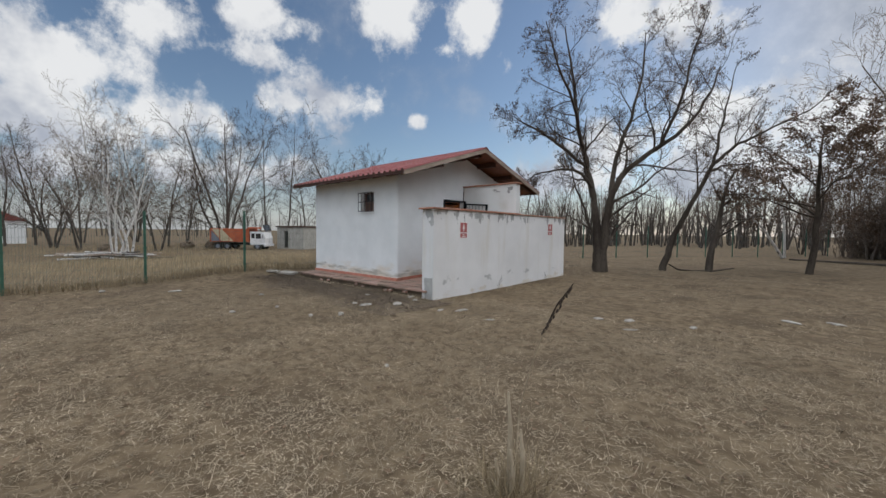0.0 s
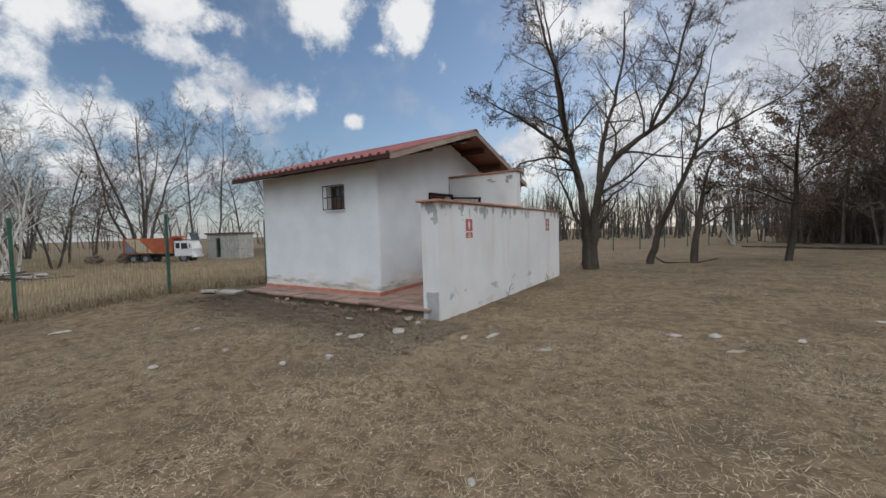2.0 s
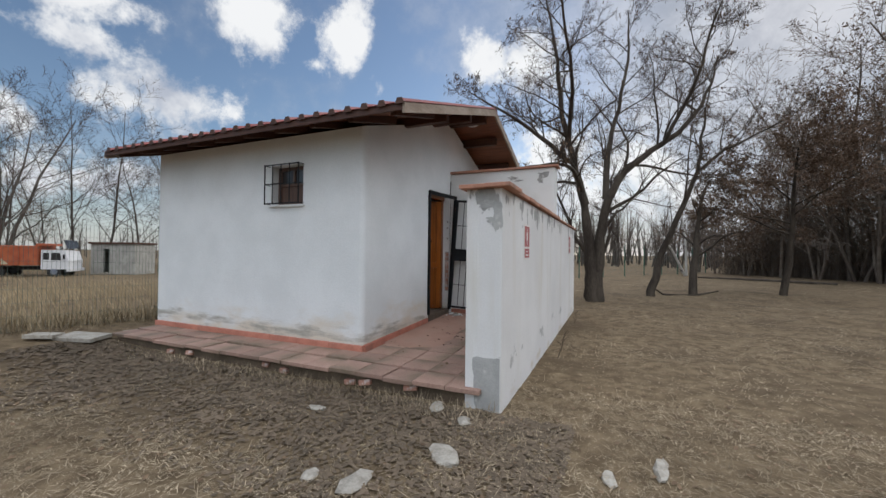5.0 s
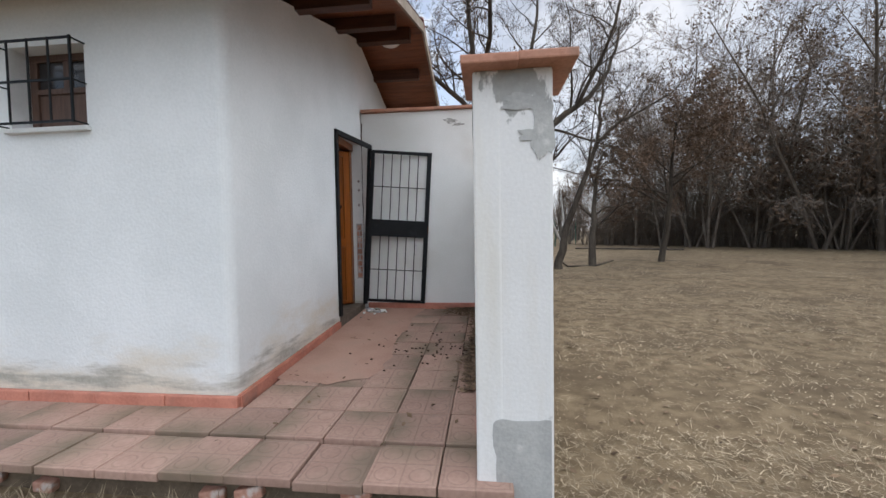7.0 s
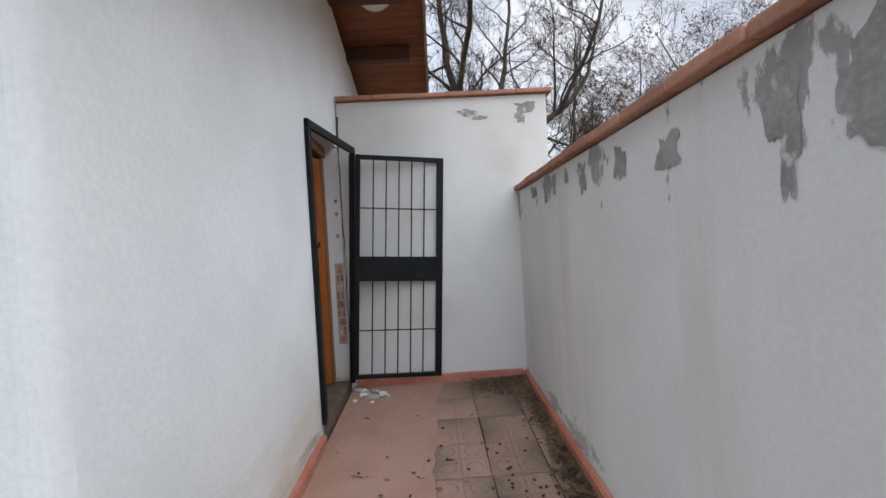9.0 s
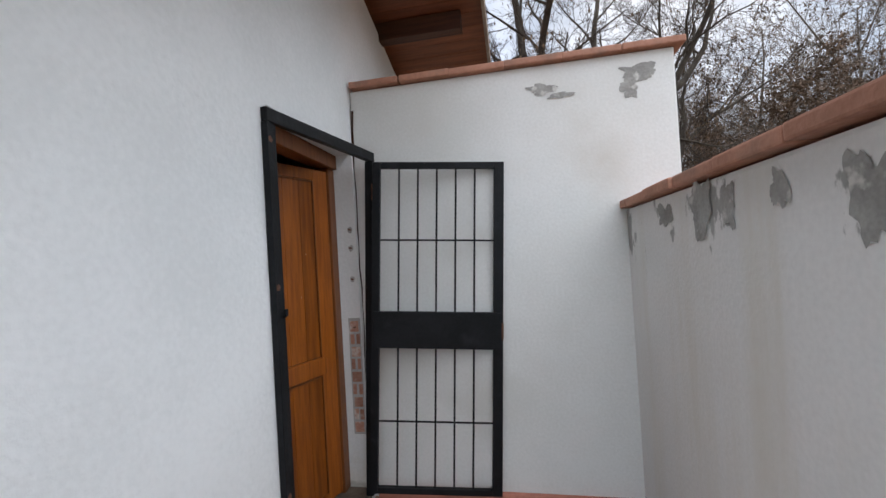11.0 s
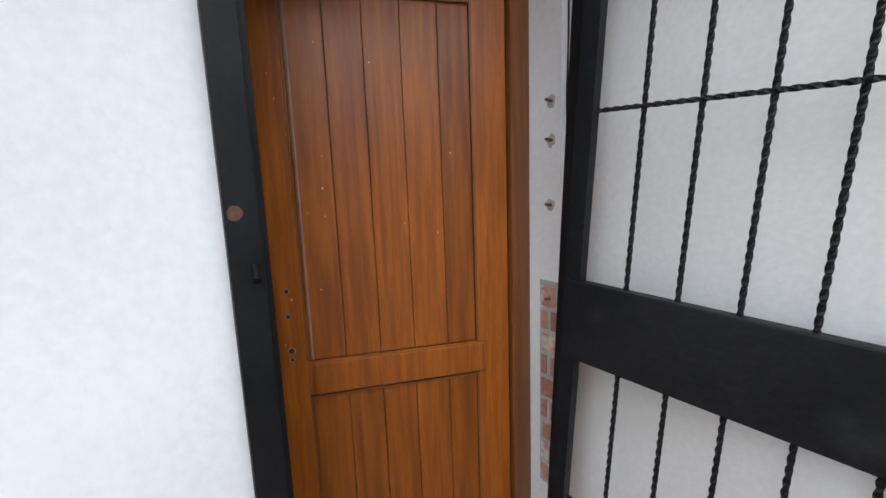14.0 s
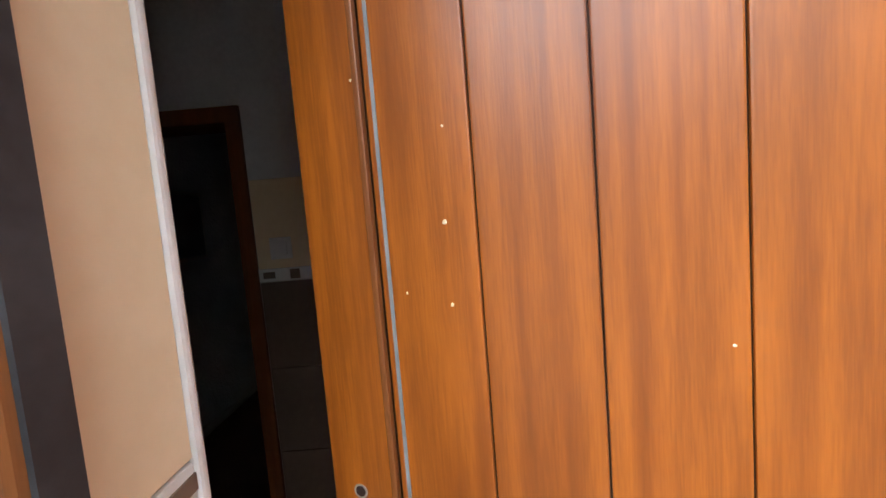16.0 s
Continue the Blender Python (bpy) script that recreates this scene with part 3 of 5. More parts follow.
# pressed pattern of the terrace tiles: a cross and a ring in each quarter, filled with dirt
def press_pattern(m):
    t = m.node_tree
    p = t.nodes["Principled BSDF"]
    sp = t.nodes.new("ShaderNodeSeparateXYZ")
    t.links.new(t.nodes.new("ShaderNodeTexCoord").outputs["Object"], sp.inputs[0])

    def mt(op, a, b=0.0):
        n = t.nodes.new("ShaderNodeMath")
        n.operation = op
        for i, v in enumerate((a, b)):
            if isinstance(v, (int, float)):
                n.inputs[i].default_value = v
            else:
                t.links.new(v, n.inputs[i])
        return n.outputs[0]

    u, v = mt("ABSOLUTE", sp.outputs[0]), mt("ABSOLUTE", sp.outputs[1])
    du, dv = mt("SUBTRACT", u, .086), mt("SUBTRACT", v, .086)
    ring = mt("ABSOLUTE", mt("SUBTRACT", mt("SQRT", mt("ADD", mt("MULTIPLY", du, du), mt("MULTIPLY", dv, dv))), .052))
    line = mt("MINIMUM", mt("MINIMUM", u, v), ring)
    line = mt("MINIMUM", line, mt("ABSOLUTE", mt("SUBTRACT", mt("MAXIMUM", u, v), .155)))
    g = t.nodes.new("ShaderNodeMapRange")
    g.inputs[1].default_value, g.inputs[2].default_value, g.inputs[3].default_value, g.inputs[4].default_value = .0025, .006, 0.0, 1.0
    t.links.new(line, g.inputs[0])
    col = p.inputs["Base Color"].links[0].from_socket
    mx = t.nodes.new("ShaderNodeMix")
    mx.data_type = "RGBA"
    f = t.nodes.new("ShaderNodeMapRange")
    f.inputs[3].default_value, f.inputs[4].default_value = .78, 1.0
    t.links.new(g.outputs[0], f.inputs[0])
    t.links.new(f.outputs[0], mx.inputs[0])
    mx.inputs[6].default_value = (.12, .085, .06, 1)
    t.links.new(col, mx.inputs[7])
    t.links.new(mx.outputs[2], p.inputs["Base Color"])
    b = t.nodes.new("ShaderNodeBump")
    b.inputs["Strength"].default_value, b.inputs["Distance"].default_value = .6, .004
    t.links.new(g.outputs[0], b.inputs["Height"])
    t.links.new(p.inputs["Normal"].links[0].from_socket, b.inputs["Normal"])
    t.links.new(b.outputs[0], p.inputs["Normal"])


press_pattern(TILE)


def local(bm, ob):
    """Moves world geometry into the frame of the thing it belongs to."""
    bmesh.ops.transform(bm, matrix=ob.matrix_basis.inverted(), verts=bm.verts)
    return bm


# ---- doorway ----
THRESH = material("brown_threshold", (.10, .075, .055), (.17, .13, .10), 8, .9, .3, 50)
SEAL = material("dark_grey_seal", (.02, .022, .025), (.05, .053, .057), 12, .6, .1)
frame_thing = thing("door_frame", -8.42, DY0, .4, "dark varnished wooden door frame set in the wall", "door frame", kind="structure")
for y0, y1, x0, x1, z0, z1 in ((DY0 + .004, 9.975, -8.412, -8.380, .40, 2.485), (10.745, DY1 - .003, -8.49, -8.395, .40, 2.485), (DY0 + .004, DY1 - .003, -8.48, -8.372, 2.485, DZ1 - .003)):
    part("jamb", local(box(x0, x1, y0, y1, z0, z1, .006), frame_thing), OAK_DARK, frame_thing)
part("seal_strip", local(box(-8.409, -8.385, 9.9755, 9.979, .42, 2.45), frame_thing), SEAL, frame_thing, "dark grey rubber seal")
part("door_stop", local(box(-8.52, -8.495, 10.755, DY1 - .003, .40, 2.46, .003), frame_thing), GROOVE, frame_thing)
structure("threshold", box(XE - WT, XE + .012, DY0 + .002, DY1 - .002, .1, .395, .006), THRESH, "worn brown cement threshold", "threshold")

door = thing("door_1", -8.618, 10.131, 0, "brown varnished plank door standing ajar", "door", kind="structure")
door.matrix_basis = pose(-8.618, 10.131, 0, 0, 0, 70.12)
S0, S1, DB, DT = -.115, .635, .425, 2.455
cuts = (-.028, .083, .193, .304, .418, .517)
part("backing", box(S0 + .002, S1 - .002, .012, .038, DB, DT), GROOVE, door)
for a, b in ((S0, cuts[0] - .006), (cuts[-1] + .006, S1)):
    part("stile", box(a, b, -.001, .0115, DB, DT, .003), OAK, door)
for z0, z1 in ((2.385, DT), (1.19, 1.30), (DB, .47)):
    part("rail", box(cuts[0] - .0055, cuts[-1] + .0055, -.001, .0115, z0, z1, .003), OAK, door)
part("lock_rail", box(-.016, .552, -.013, -.0012, 1.195, 1.297, .005), OAK, door)
for z0, z1 in ((1.303, 2.382), (.473, 1.187)):
    for a, b in zip(cuts, cuts[1:]):
        part("plank", box(a + .0009, b - .0009, .005, .0115, z0, z1, .0022), OAK, door)
    for a in (cuts[0] - .008, cuts[-1] + .0):
        part("moulding", box(a, a + .008, -.004, .0048, z0, z1, .002), OAK_DARK, door)
    part("moulding", box(cuts[0], cuts[-1], -.004, .0048, z1 - .008, z1, .002), OAK_DARK, door)
BLUE_GAP = material("bluish_sealant", (.16, .18, .19), (.24, .26, .27), 20, .6, 0)
part("sealant_line", box(cuts[0] + .0085, cuts[0] + .0125, .0035, .0115, 1.303, 2.375), BLUE_GAP, door, "thin bluish sealant line")
for z, r in ((1.53, .0065), (1.452, .0065), (1.342, .009), (1.315, .006)):
    bm = tube([(-.078, -.0016, z), (-.078, .004, z)], r, 14)
    hole = part("lock_hole", bm, GROOVE, door, "empty lock hole")
    part("hole_rim", tube([(-.078, -.0014, z), (-.078, .0005, z)], r + .0025, 14), OLDWOOD, hole)
rng = random.Random(9)
WORN = material("chipped_varnish", (.62, .50, .36), (.75, .66, .52), 30, .8, .2)
bm = bmesh.new()
for k in range(16):
    s, z = rng.choice((rng.uniform(S0 + .02, .16), rng.uniform(S0, .6))), rng.uniform(1.35, 2.3)
    r = rng.uniform(.0012, .0028)
    blob(bm, s, -.0012 if s < cuts[0] - .008 else .0048, z, r, .0006, r * rng.uniform(.8, 1.6), rng, .3, 1)
part("varnish_chips", bm, WORN, door, "pale chips in the varnish")

# tiled inner face of the doorway and the tiled partition
reveal = thing("reveal_tiles", -8.51, 9.94, .4, "beige glazed tiles on the inner door reveal", "wall tiles", kind="structure")
for z0, z1 in ((.40, .72), (.723, 1.05), (1.053, 1.38), (1.383, 1.565), (1.652, 2.2), (2.203, 2.545)):
    part("tile", local(box(-8.530, -8.414, DY0 + .002, 9.949, z0, z1, .002), reveal), BEIGE_TILE, reveal)
part("border_tile", local(box(-8.530, -8.414, DY0 + .002, 9.949, 1.568, 1.649, .002), reveal), WHITE, reveal)
for k in range(3):
    part("border_strip", local(box(-8.529, -8.416, 9.9485, 9.951, 1.575 + .025 * k, 1.590 + .025 * k), reveal), BROWN_TILE, reveal, "brown mosaic strip")
part("edge_trim", local(box(-8.543, -8.531, DY0 + .002, 9.953, .40, 2.545, .004), reveal), WHITE, reveal, "white plastic corner trim")

bm = bmesh.new()
box(-.1635 * .6, .1635 * .6, -.004, .004, -.1635, .1635, .002, bm)
wall_tile = bpy.data.meshes.new("wall_tile")
bm.to_mesh(wall_tile)
bm.free()
wall_tile.materials.append(BROWN_TILE)
beige_tile = wall_tile.copy()
beige_tile.materials.clear()
beige_tile.materials.append(BEIGE_TILE)
structure("tile_bed", box(PX + .0005, PX + .004, 9.478, 10.30, .36, 2.03), GROUT, "pale tile grout", "wall tiles")
for j in range(5):
    for i in range(4):
        t = new("tile", wall_tile if j else beige_tile)
        t.parent = partition
        t.matrix_basis = pose(PX + .007, 9.478 + .1 + i * .2, 1.865 if j == 0 else 1.487 - (j - 1) * .3285, 0, 0, 90)
border = thing("tile_border", PX, 9.9, 1.67, "cream tile border with dark motifs", "wall tiles", kind="structure")
part("band", local(box(PX + .004, PX + .012, 9.478, 10.28, 1.654, 1.70, .002), border), WHITE, border)
for k in range(7):
    y = 9.495 + k * .1
    r = .018 if k % 2 else .012
    part("motif", local(box(PX + .0121, PX + .0135, y, y + 2 * r + (.02 if k % 2 == 0 else 0), 1.677 - r, 1.677 + r), border), BROWN_TILE, border)
switch = thing("light_switch", PX + .005, 9.572, 1.775, "white plastic light switch on beige tiles", "switch")
part("plate", local(box(PX + .0112, PX + .018, 9.532, 9.612, 1.735, 1.815, .003), switch), WHITE, switch)
part("rocker", local(box(PX + .018, PX + .024, 9.547, 9.597, 1.75, 1.80, .003), switch), WHITE, switch)
casing = thing("inner_door_frame", PX, 9.08, .36, "dark wooden frame of an inner doorway", "door frame", kind="structure")
part("jamb", local(box(PX - .13, PX + .014, 9.42, 9.473, .36, 2.24, .004), casing), OAK_DARK, casing)
part("jamb", local(box(PX - .13, PX + .014, 8.702, 8.755, .36, 2.24, .004), casing), OAK_DARK, casing)
part("head", local(box(PX - .13, PX + .014, 8.702, 9.473, 2.24, 2.298, .004), casing), OAK_DARK, casing)
# mirror added to give the pale glimmer beyond the inner doorway
mirror = thing("assumed_mirror", -10.9, YF + .29, 1.75, "assumed framed mirror, added for a pale glimmer on the far inner wall", "mirror")
MIRROR = material("mirror_glass", (.7, .7, .7), (.75, .75, .75), 4, .08, 0, metal=1.0)
part("glass", local(box(-11.25, -10.5, YF + .295, YF + .302, 1.70, 2.15), mirror), MIRROR, mirror)
part("frame", local(box(-11.28, -10.47, YF + .282, YF + .294, 1.67, 2.18, .003), mirror), WHITE, mirror)

# exposed brickwork and plug holes on the reveal
chip = structure("chipped_plaster", box(-8.350, XE - .004, DY1 - .003, DY1 + .004, .74, 1.50), CEMENT, "mortar behind broken plaster beside the door", "wall")
rng = random.Random(3)
for k in range(9):
    z = .755 + k * .082
    for a, b in (((-8.345, -8.31), (-8.302, -8.272)) if k % 2 else ((-8.342, -8.275),)):
        bmx = box(a + rng.uniform(0, .006), b - rng.uniform(0, .006), DY1 - .007 - rng.uniform(0, .004), DY1 - .002, z, z + .068 + rng.uniform(-.006, .002), .004)
        part("brick", bmx, BRICK, chip)
for z in (1.96, 2.08, 1.755, 1.44):
    plug = structure("plug_hole", blob(bmesh.new(), -8.305, DY1 - .001, z, .017, .0015, .022, rng, .18, 2), CEMENT, "broken plaster round a rusty plug hole", "wall")
    bmx = tube([(-8.300, DY1 - .003, z), (-8.303, DY1 - .028, z + .003)], .005, 8)
    part("rusty_bolt", bmx, RUST, plug, "rusty broken bolt")

# crack between house and cross wall
rng = random.Random(5)
bm = bmesh.new()
pts = [(XE + .006 + rng.uniform(0, .012), YE - .0035, .4 + k * .13) for k in range(20)]
last = None
for k, (x, y, z) in enumerate(pts):
    w = rng.uniform(.003, .009) + (.008 if z > 2.5 else 0)
    pair = bm.verts.new((x - w / 2, y, z)), bm.verts.new((x + w / 2, y, z))
    if last:
        bm.faces.new((last[0], last[1], pair[1], pair[0]))
    last = pair
structure("wall_crack", bm, GROOVE, "dark open crack between two walls", "crack")

# ---- security gate ----
gate = thing("security_gate", -8.2, 10.79, .4, "black painted iron security gate, swung wide open against the wall", "gate")
XG0, XG1 = XE + .001, XE + .031
for name, b in (("frame_post", (XG0, XG1, 9.886, 9.946, .405, 2.493)),):
    part(name, local(box(b[0], b[1], b[2], b[3], b[4], b[5], .003), gate), IRON, gate)
# the hinge side of the frame is torn off the wall and leans out from it
FOOT, HEAD = Vector((-8.224, 10.752, .40)), Vector((-8.112, 10.752, 2.495))


def bar_between(a, b, w, d):
    """A square tube from a to b, w wide across the passage and d deep."""
    bm = bmesh.new()
    ends = [[bm.verts.new((p.x + dx * w / 2, p.y + dy * d / 2, p.z)) for dx, dy in ((-1, -1), (1, -1), (1, 1), (-1, 1))] for p in (a, b)]
    for k in range(4):
        bm.faces.new((ends[0][k], ends[0][(k + 1) % 4], ends[1][(k + 1) % 4], ends[1][k]))
    bm.faces.new(ends[0][::-1])
    bm.faces.new(ends[1])
    bmesh.ops.bevel(bm, geom=list(bm.edges), offset=.003, segments=2, affect="EDGES")
    return bm


part("frame_post", local(bar_between(FOOT, HEAD, .05, .045), gate), IRON, gate)
bm = prism([(XG0, 9.886), (XG1, 9.886), (HEAD.x + .025, 10.775), (HEAD.x - .012, 10.775)], "z", 2.495, 2.555)
bmesh.ops.bevel(bm, geom=list(bm.edges), offset=.003, segments=2, affect="EDGES")
part("frame_head", local(bm, gate), IRON, gate)
part("frame_lip", local(box(XG0 - .03, XG0 - .002, 9.946, 9.962, .405, 2.50), gate), IRON, gate)
for z in (2.30, 1.47, .62):
    c = FOOT.lerp(HEAD, (z - FOOT.z) / (HEAD.z - FOOT.z)) + Vector((.031, -.026, 0))
    part("hinge", local(tube([c - Vector((.002, 0, .05)), c + Vector((.002, 0, .05))], .011, 10), gate), RUST, gate, "rusty hinge barrel")
for z in (2.42, 1.785, .9):
    part("rust_spot", local(blob(bmesh.new(), XG1, 9.905, z, .0015, .014, .015, random.Random(int(z * 9)), .12, 2), gate), RUST, gate, "rusty welded plate")
part("latch", local(tube([(XG1, 9.93, 1.655), (XG1 + .015, 9.93, 1.665), (XG1 + .015, 9.93, 1.69)], .008, 8), gate), IRON, gate)
LX0, LX1, LY, LZ0, LZ1 = -8.138, -7.330, 10.708, .445, 2.482
SWING = Matrix.Translation((LX0, LY, 1.5)) @ pose(0, 0, 0, 0, 3.7, 8.4) @ Matrix.Translation((-LX0, -LY, -1.5))
leaf = part("gate_leaf", local(box(LX0, LX0 + .046, LY - .017, LY + .017, LZ0, LZ1, 0, None, SWING), gate), IRON, gate, "gate leaf of black square tube")


def leaf_part(name, bmx, mat=IRON, label=""):
    bmesh.ops.transform(bmx, matrix=SWING, verts=bmx.verts)
    ob = part(name, local(bmx, gate), mat, leaf, label)
    return ob


leaf_part("stile", box(LX1 - .06, LX1, LY - .017, LY + .017, LZ0, LZ1, .003))
leaf_part("top_rail", box(LX0 + .046, LX1 - .06, LY - .017, LY + .017, LZ1 - .04, LZ1, .003))
leaf_part("bottom_rail", box(LX0 + .046, LX1 - .06, LY - .017, LY + .017, LZ0, LZ0 + .035, .003))
leaf_part("lock_band", box(LX0 + .01, LX1 - .004, LY - .022, LY + .012, 1.335, 1.560, .004), IRON, "black sheet iron lock band")


def twisted(x, z0, z1):
    """A square bar with a twist."""
    bm = bmesh.new()
    n = max(6, int((z1 - z0) / .010))
    rings = []
    for k in range(n + 1):
        a = k * .62
        rings.append([bm.verts.new((x + .0068 * math.cos(a + q * math.pi / 2), LY + .0068 * math.sin(a + q * math.pi / 2), z0 + (z1 - z0) * k / n)) for q in range(4)])
    for r, s in zip(rings, rings[1:]):
        for q in range(4):
            bm.faces.new((r[q], r[(q + 1) % 4], s[(q + 1) % 4], s[q]))
    return bm


def twisted_flat(z):
    bm = bmesh.new()
    rings, n = [], 76
    for k in range(n + 1):
        a = k * .62
        x = LX0 + .05 + (LX1 - LX0 - .105) * k / n
        rings.append([bm.verts.new((x, LY - .006 + .0064 * math.cos(a + q * math.pi / 2), z + .0064 * math.sin(a + q * math.pi / 2))) for q in range(4)])
    for r, s in zip(rings, rings[1:]):
        for q in range(4):
            bm.faces.new((r[q], r[(q + 1) % 4], s[(q + 1) % 4], s[q]))
    return bm


for k in range(5):
    x = LX0 + .046 + (LX1 - LX0 - .106) * (k + 1) / 6
    leaf_part("bar", twisted(x, LZ0 + .03, 1.340))
    leaf_part("bar", twisted(x, 1.555, LZ1 - .035))
for z in (2.00, .885):
    leaf_part("cross_bar", twisted_flat(z))
leaf_part("lock_plate", box(LX1 - .010, LX1 + .002, LY - .0235, LY - .0222, 1.40, 1.50), RUST, "rusty lock plate")

# ---- window ----
WINDOW_WOOD = material("dull_window_wood", (.075, .040, .028), (.125, .070, .050), 8, .6, .15, 60, stretch=(4, 4, .4))
win = thing("window_1", (WX0 + WX1) / 2, YF, WZ0, "small wooden window behind black iron bars", "window", kind="structure")
YR = YF + .13
WZM = WZ0 + .30
for a in ((WX0, WX0 + .06, WZ0 + .05, WZ1 - .05), (WX1 - .06, WX1, WZ0 + .05, WZ1 - .05), (WX0, WX1, WZ0, WZ0 + .05), (WX0, WX1, WZ1 - .05, WZ1), (WX0 + .06, WX1 - .06, WZM - .02, WZM + .02), ((WX0 + WX1) / 2 - .022, (WX0 + WX1) / 2 + .022, WZM + .02, WZ1 - .05)):
    part("window_frame", local(box(a[0], a[1], YR, YR + .05, a[2], a[3], .004), win), WINDOW_WOOD, win)
for x0, x1 in ((WX0 + .06, (WX0 + WX1) / 2 - .022), ((WX0 + WX1) / 2 + .022, WX1 - .06)):
    part("pane", local(box(x0, x1, YR + .02, YR + .026, WZM + .02, WZ1 - .05), win), GLASS_DARK, win)
part("lower_panel", local(box(WX0 + .06, WX1 - .06, YR + .016, YR + .030, WZ0 + .05, WZM - .02), win), WINDOW_WOOD, win, "dull brown wooden lower panel")
structure("window_sill", box(WX0 - .03, WX1 + .03, YF - .035, YF + .12, WZ0 - .035, WZ0 - .002, .006), PLASTER, "white plastered window sill", "sill")
grille = thing("window_grille", (WX0 + WX1) / 2, YF - .05, WZ0, "black iron window grille fixed to the wall", "window grille")
YG = YF - .10
for x in (WX0 - .03, WX1 + .0):
    part("side_bar", local(box(x, x + .014, YG - .007, YG + .007, WZ0 - .002, WZ1 + .002, .002), grille), IRON, grille)
for k in range(1, 4):
    x = WX0 - .03 + (WX1 - WX0 + .03) * k / 4
    part("bar", local(tube([(x, YG, WZ0), (x, YG, WZ1)], .007, 6), grille), IRON, grille)
for z in (WZ0 + .01, WZ0 + .285, WZ1 - .01):
    part("cross_bar", local(box(WX0 - .03, WX1 + .014, YG - .004, YG + .004, z - .008, z + .008), grille), IRON, grille)
    for x in (WX0 - .024, WX1 + .006):
        part("bracket", local(tube([(x, YG, z), (x, YF + .02, z)], .006, 6), grille), IRON, grille)

# ---- signs on the screen wall ----
def sign(y0, y1, z0, z1, label):
    th = thing("toilet_sign", XPO, (y0 + y1) / 2, z0, label, "sign", "toilet signs")
    x = XPO + .001
    part("panel", local(box(x, x + .004, y0, y1, z0, z1, .001), th), SIGN_WHITE, th)
    m, b = .022, z0 + (z1 - z0) * .34
    part("upper_field", local(box(x + .0041, x + .0052, y0 + m, y1 - m, b + .012, z1 - m), th), SIGN_RED, th)
    part("lower_field", local(box(x + .0041, x + .0052, y0 + m, y1 - m, z0 + m, b - .012), th), SIGN_RED, th)
    yc, zc = (y0 + y1) / 2, (b + z1) / 2
    bmx = tube([(x + .0053, yc, zc + .072), (x + .0062, yc, zc + .072)], .017, 14)
    prism([(yc - .03, zc + .05), (yc + .03, zc + .05), (yc + .035, zc - .05), (yc + .012, zc - .05), (yc + .012, zc - .10), (yc - .012, zc - .10), (yc - .012, zc - .05), (yc - .035, zc - .05)], "x", x + .0053, x + .0062, bmx)
    part("pictogram", local(bmx, th), SIGN_WHITE, th, "plain white pictogram")
    for k in range(2):
        zz = z0 + .045 + k * .04
        part("text_bar", local(box(x + .0053, x + .0062, yc - .07 + .03 * k, yc + .07 - .03 * k, zz, zz + .018), th), SIGN_WHITE, th)


sign(8.275, 8.575, 1.405, 1.815, "faded red and white toilet sign on the wall")
sign(12.80, 13.13, 1.487, 1.88, "faded red toilet sign near the wall's far end")

# ---- lamp under the gable ----
lamp = thing("ceiling_lamp", -7.85, 10.95, 4.0, "round white glass lamp under the soffit", "lamp")
zl = roof_z(10.95) - .057
bm = bmesh.new()
prof = [(.0, -.14), (.05, -.135), (.10, -.118), (.14, -.085), (.16, -.04)]
rings = [[bm.verts.new((-7.85 + r * math.cos(k * math.pi / 12), 10.95 + r * math.sin(k * math.pi / 12), zl + z)) for k in range(24)] for r, z in prof[1:]]
for a, b in zip(rings, rings[1:]):
    for k in range(24):
        bm.faces.new((a[k], a[(k + 1) % 24], b[(k + 1) % 24], b[k]))
bm.faces.new(rings[0][::-1])
part("globe", local(bm, lamp), LAMP_GLASS, lamp)
part("base_ring", local(tube([(-7.85, 10.95, zl - .045), (-7.85, 10.95, zl + .01)], .168, 24), lamp), WHITE, lamp)


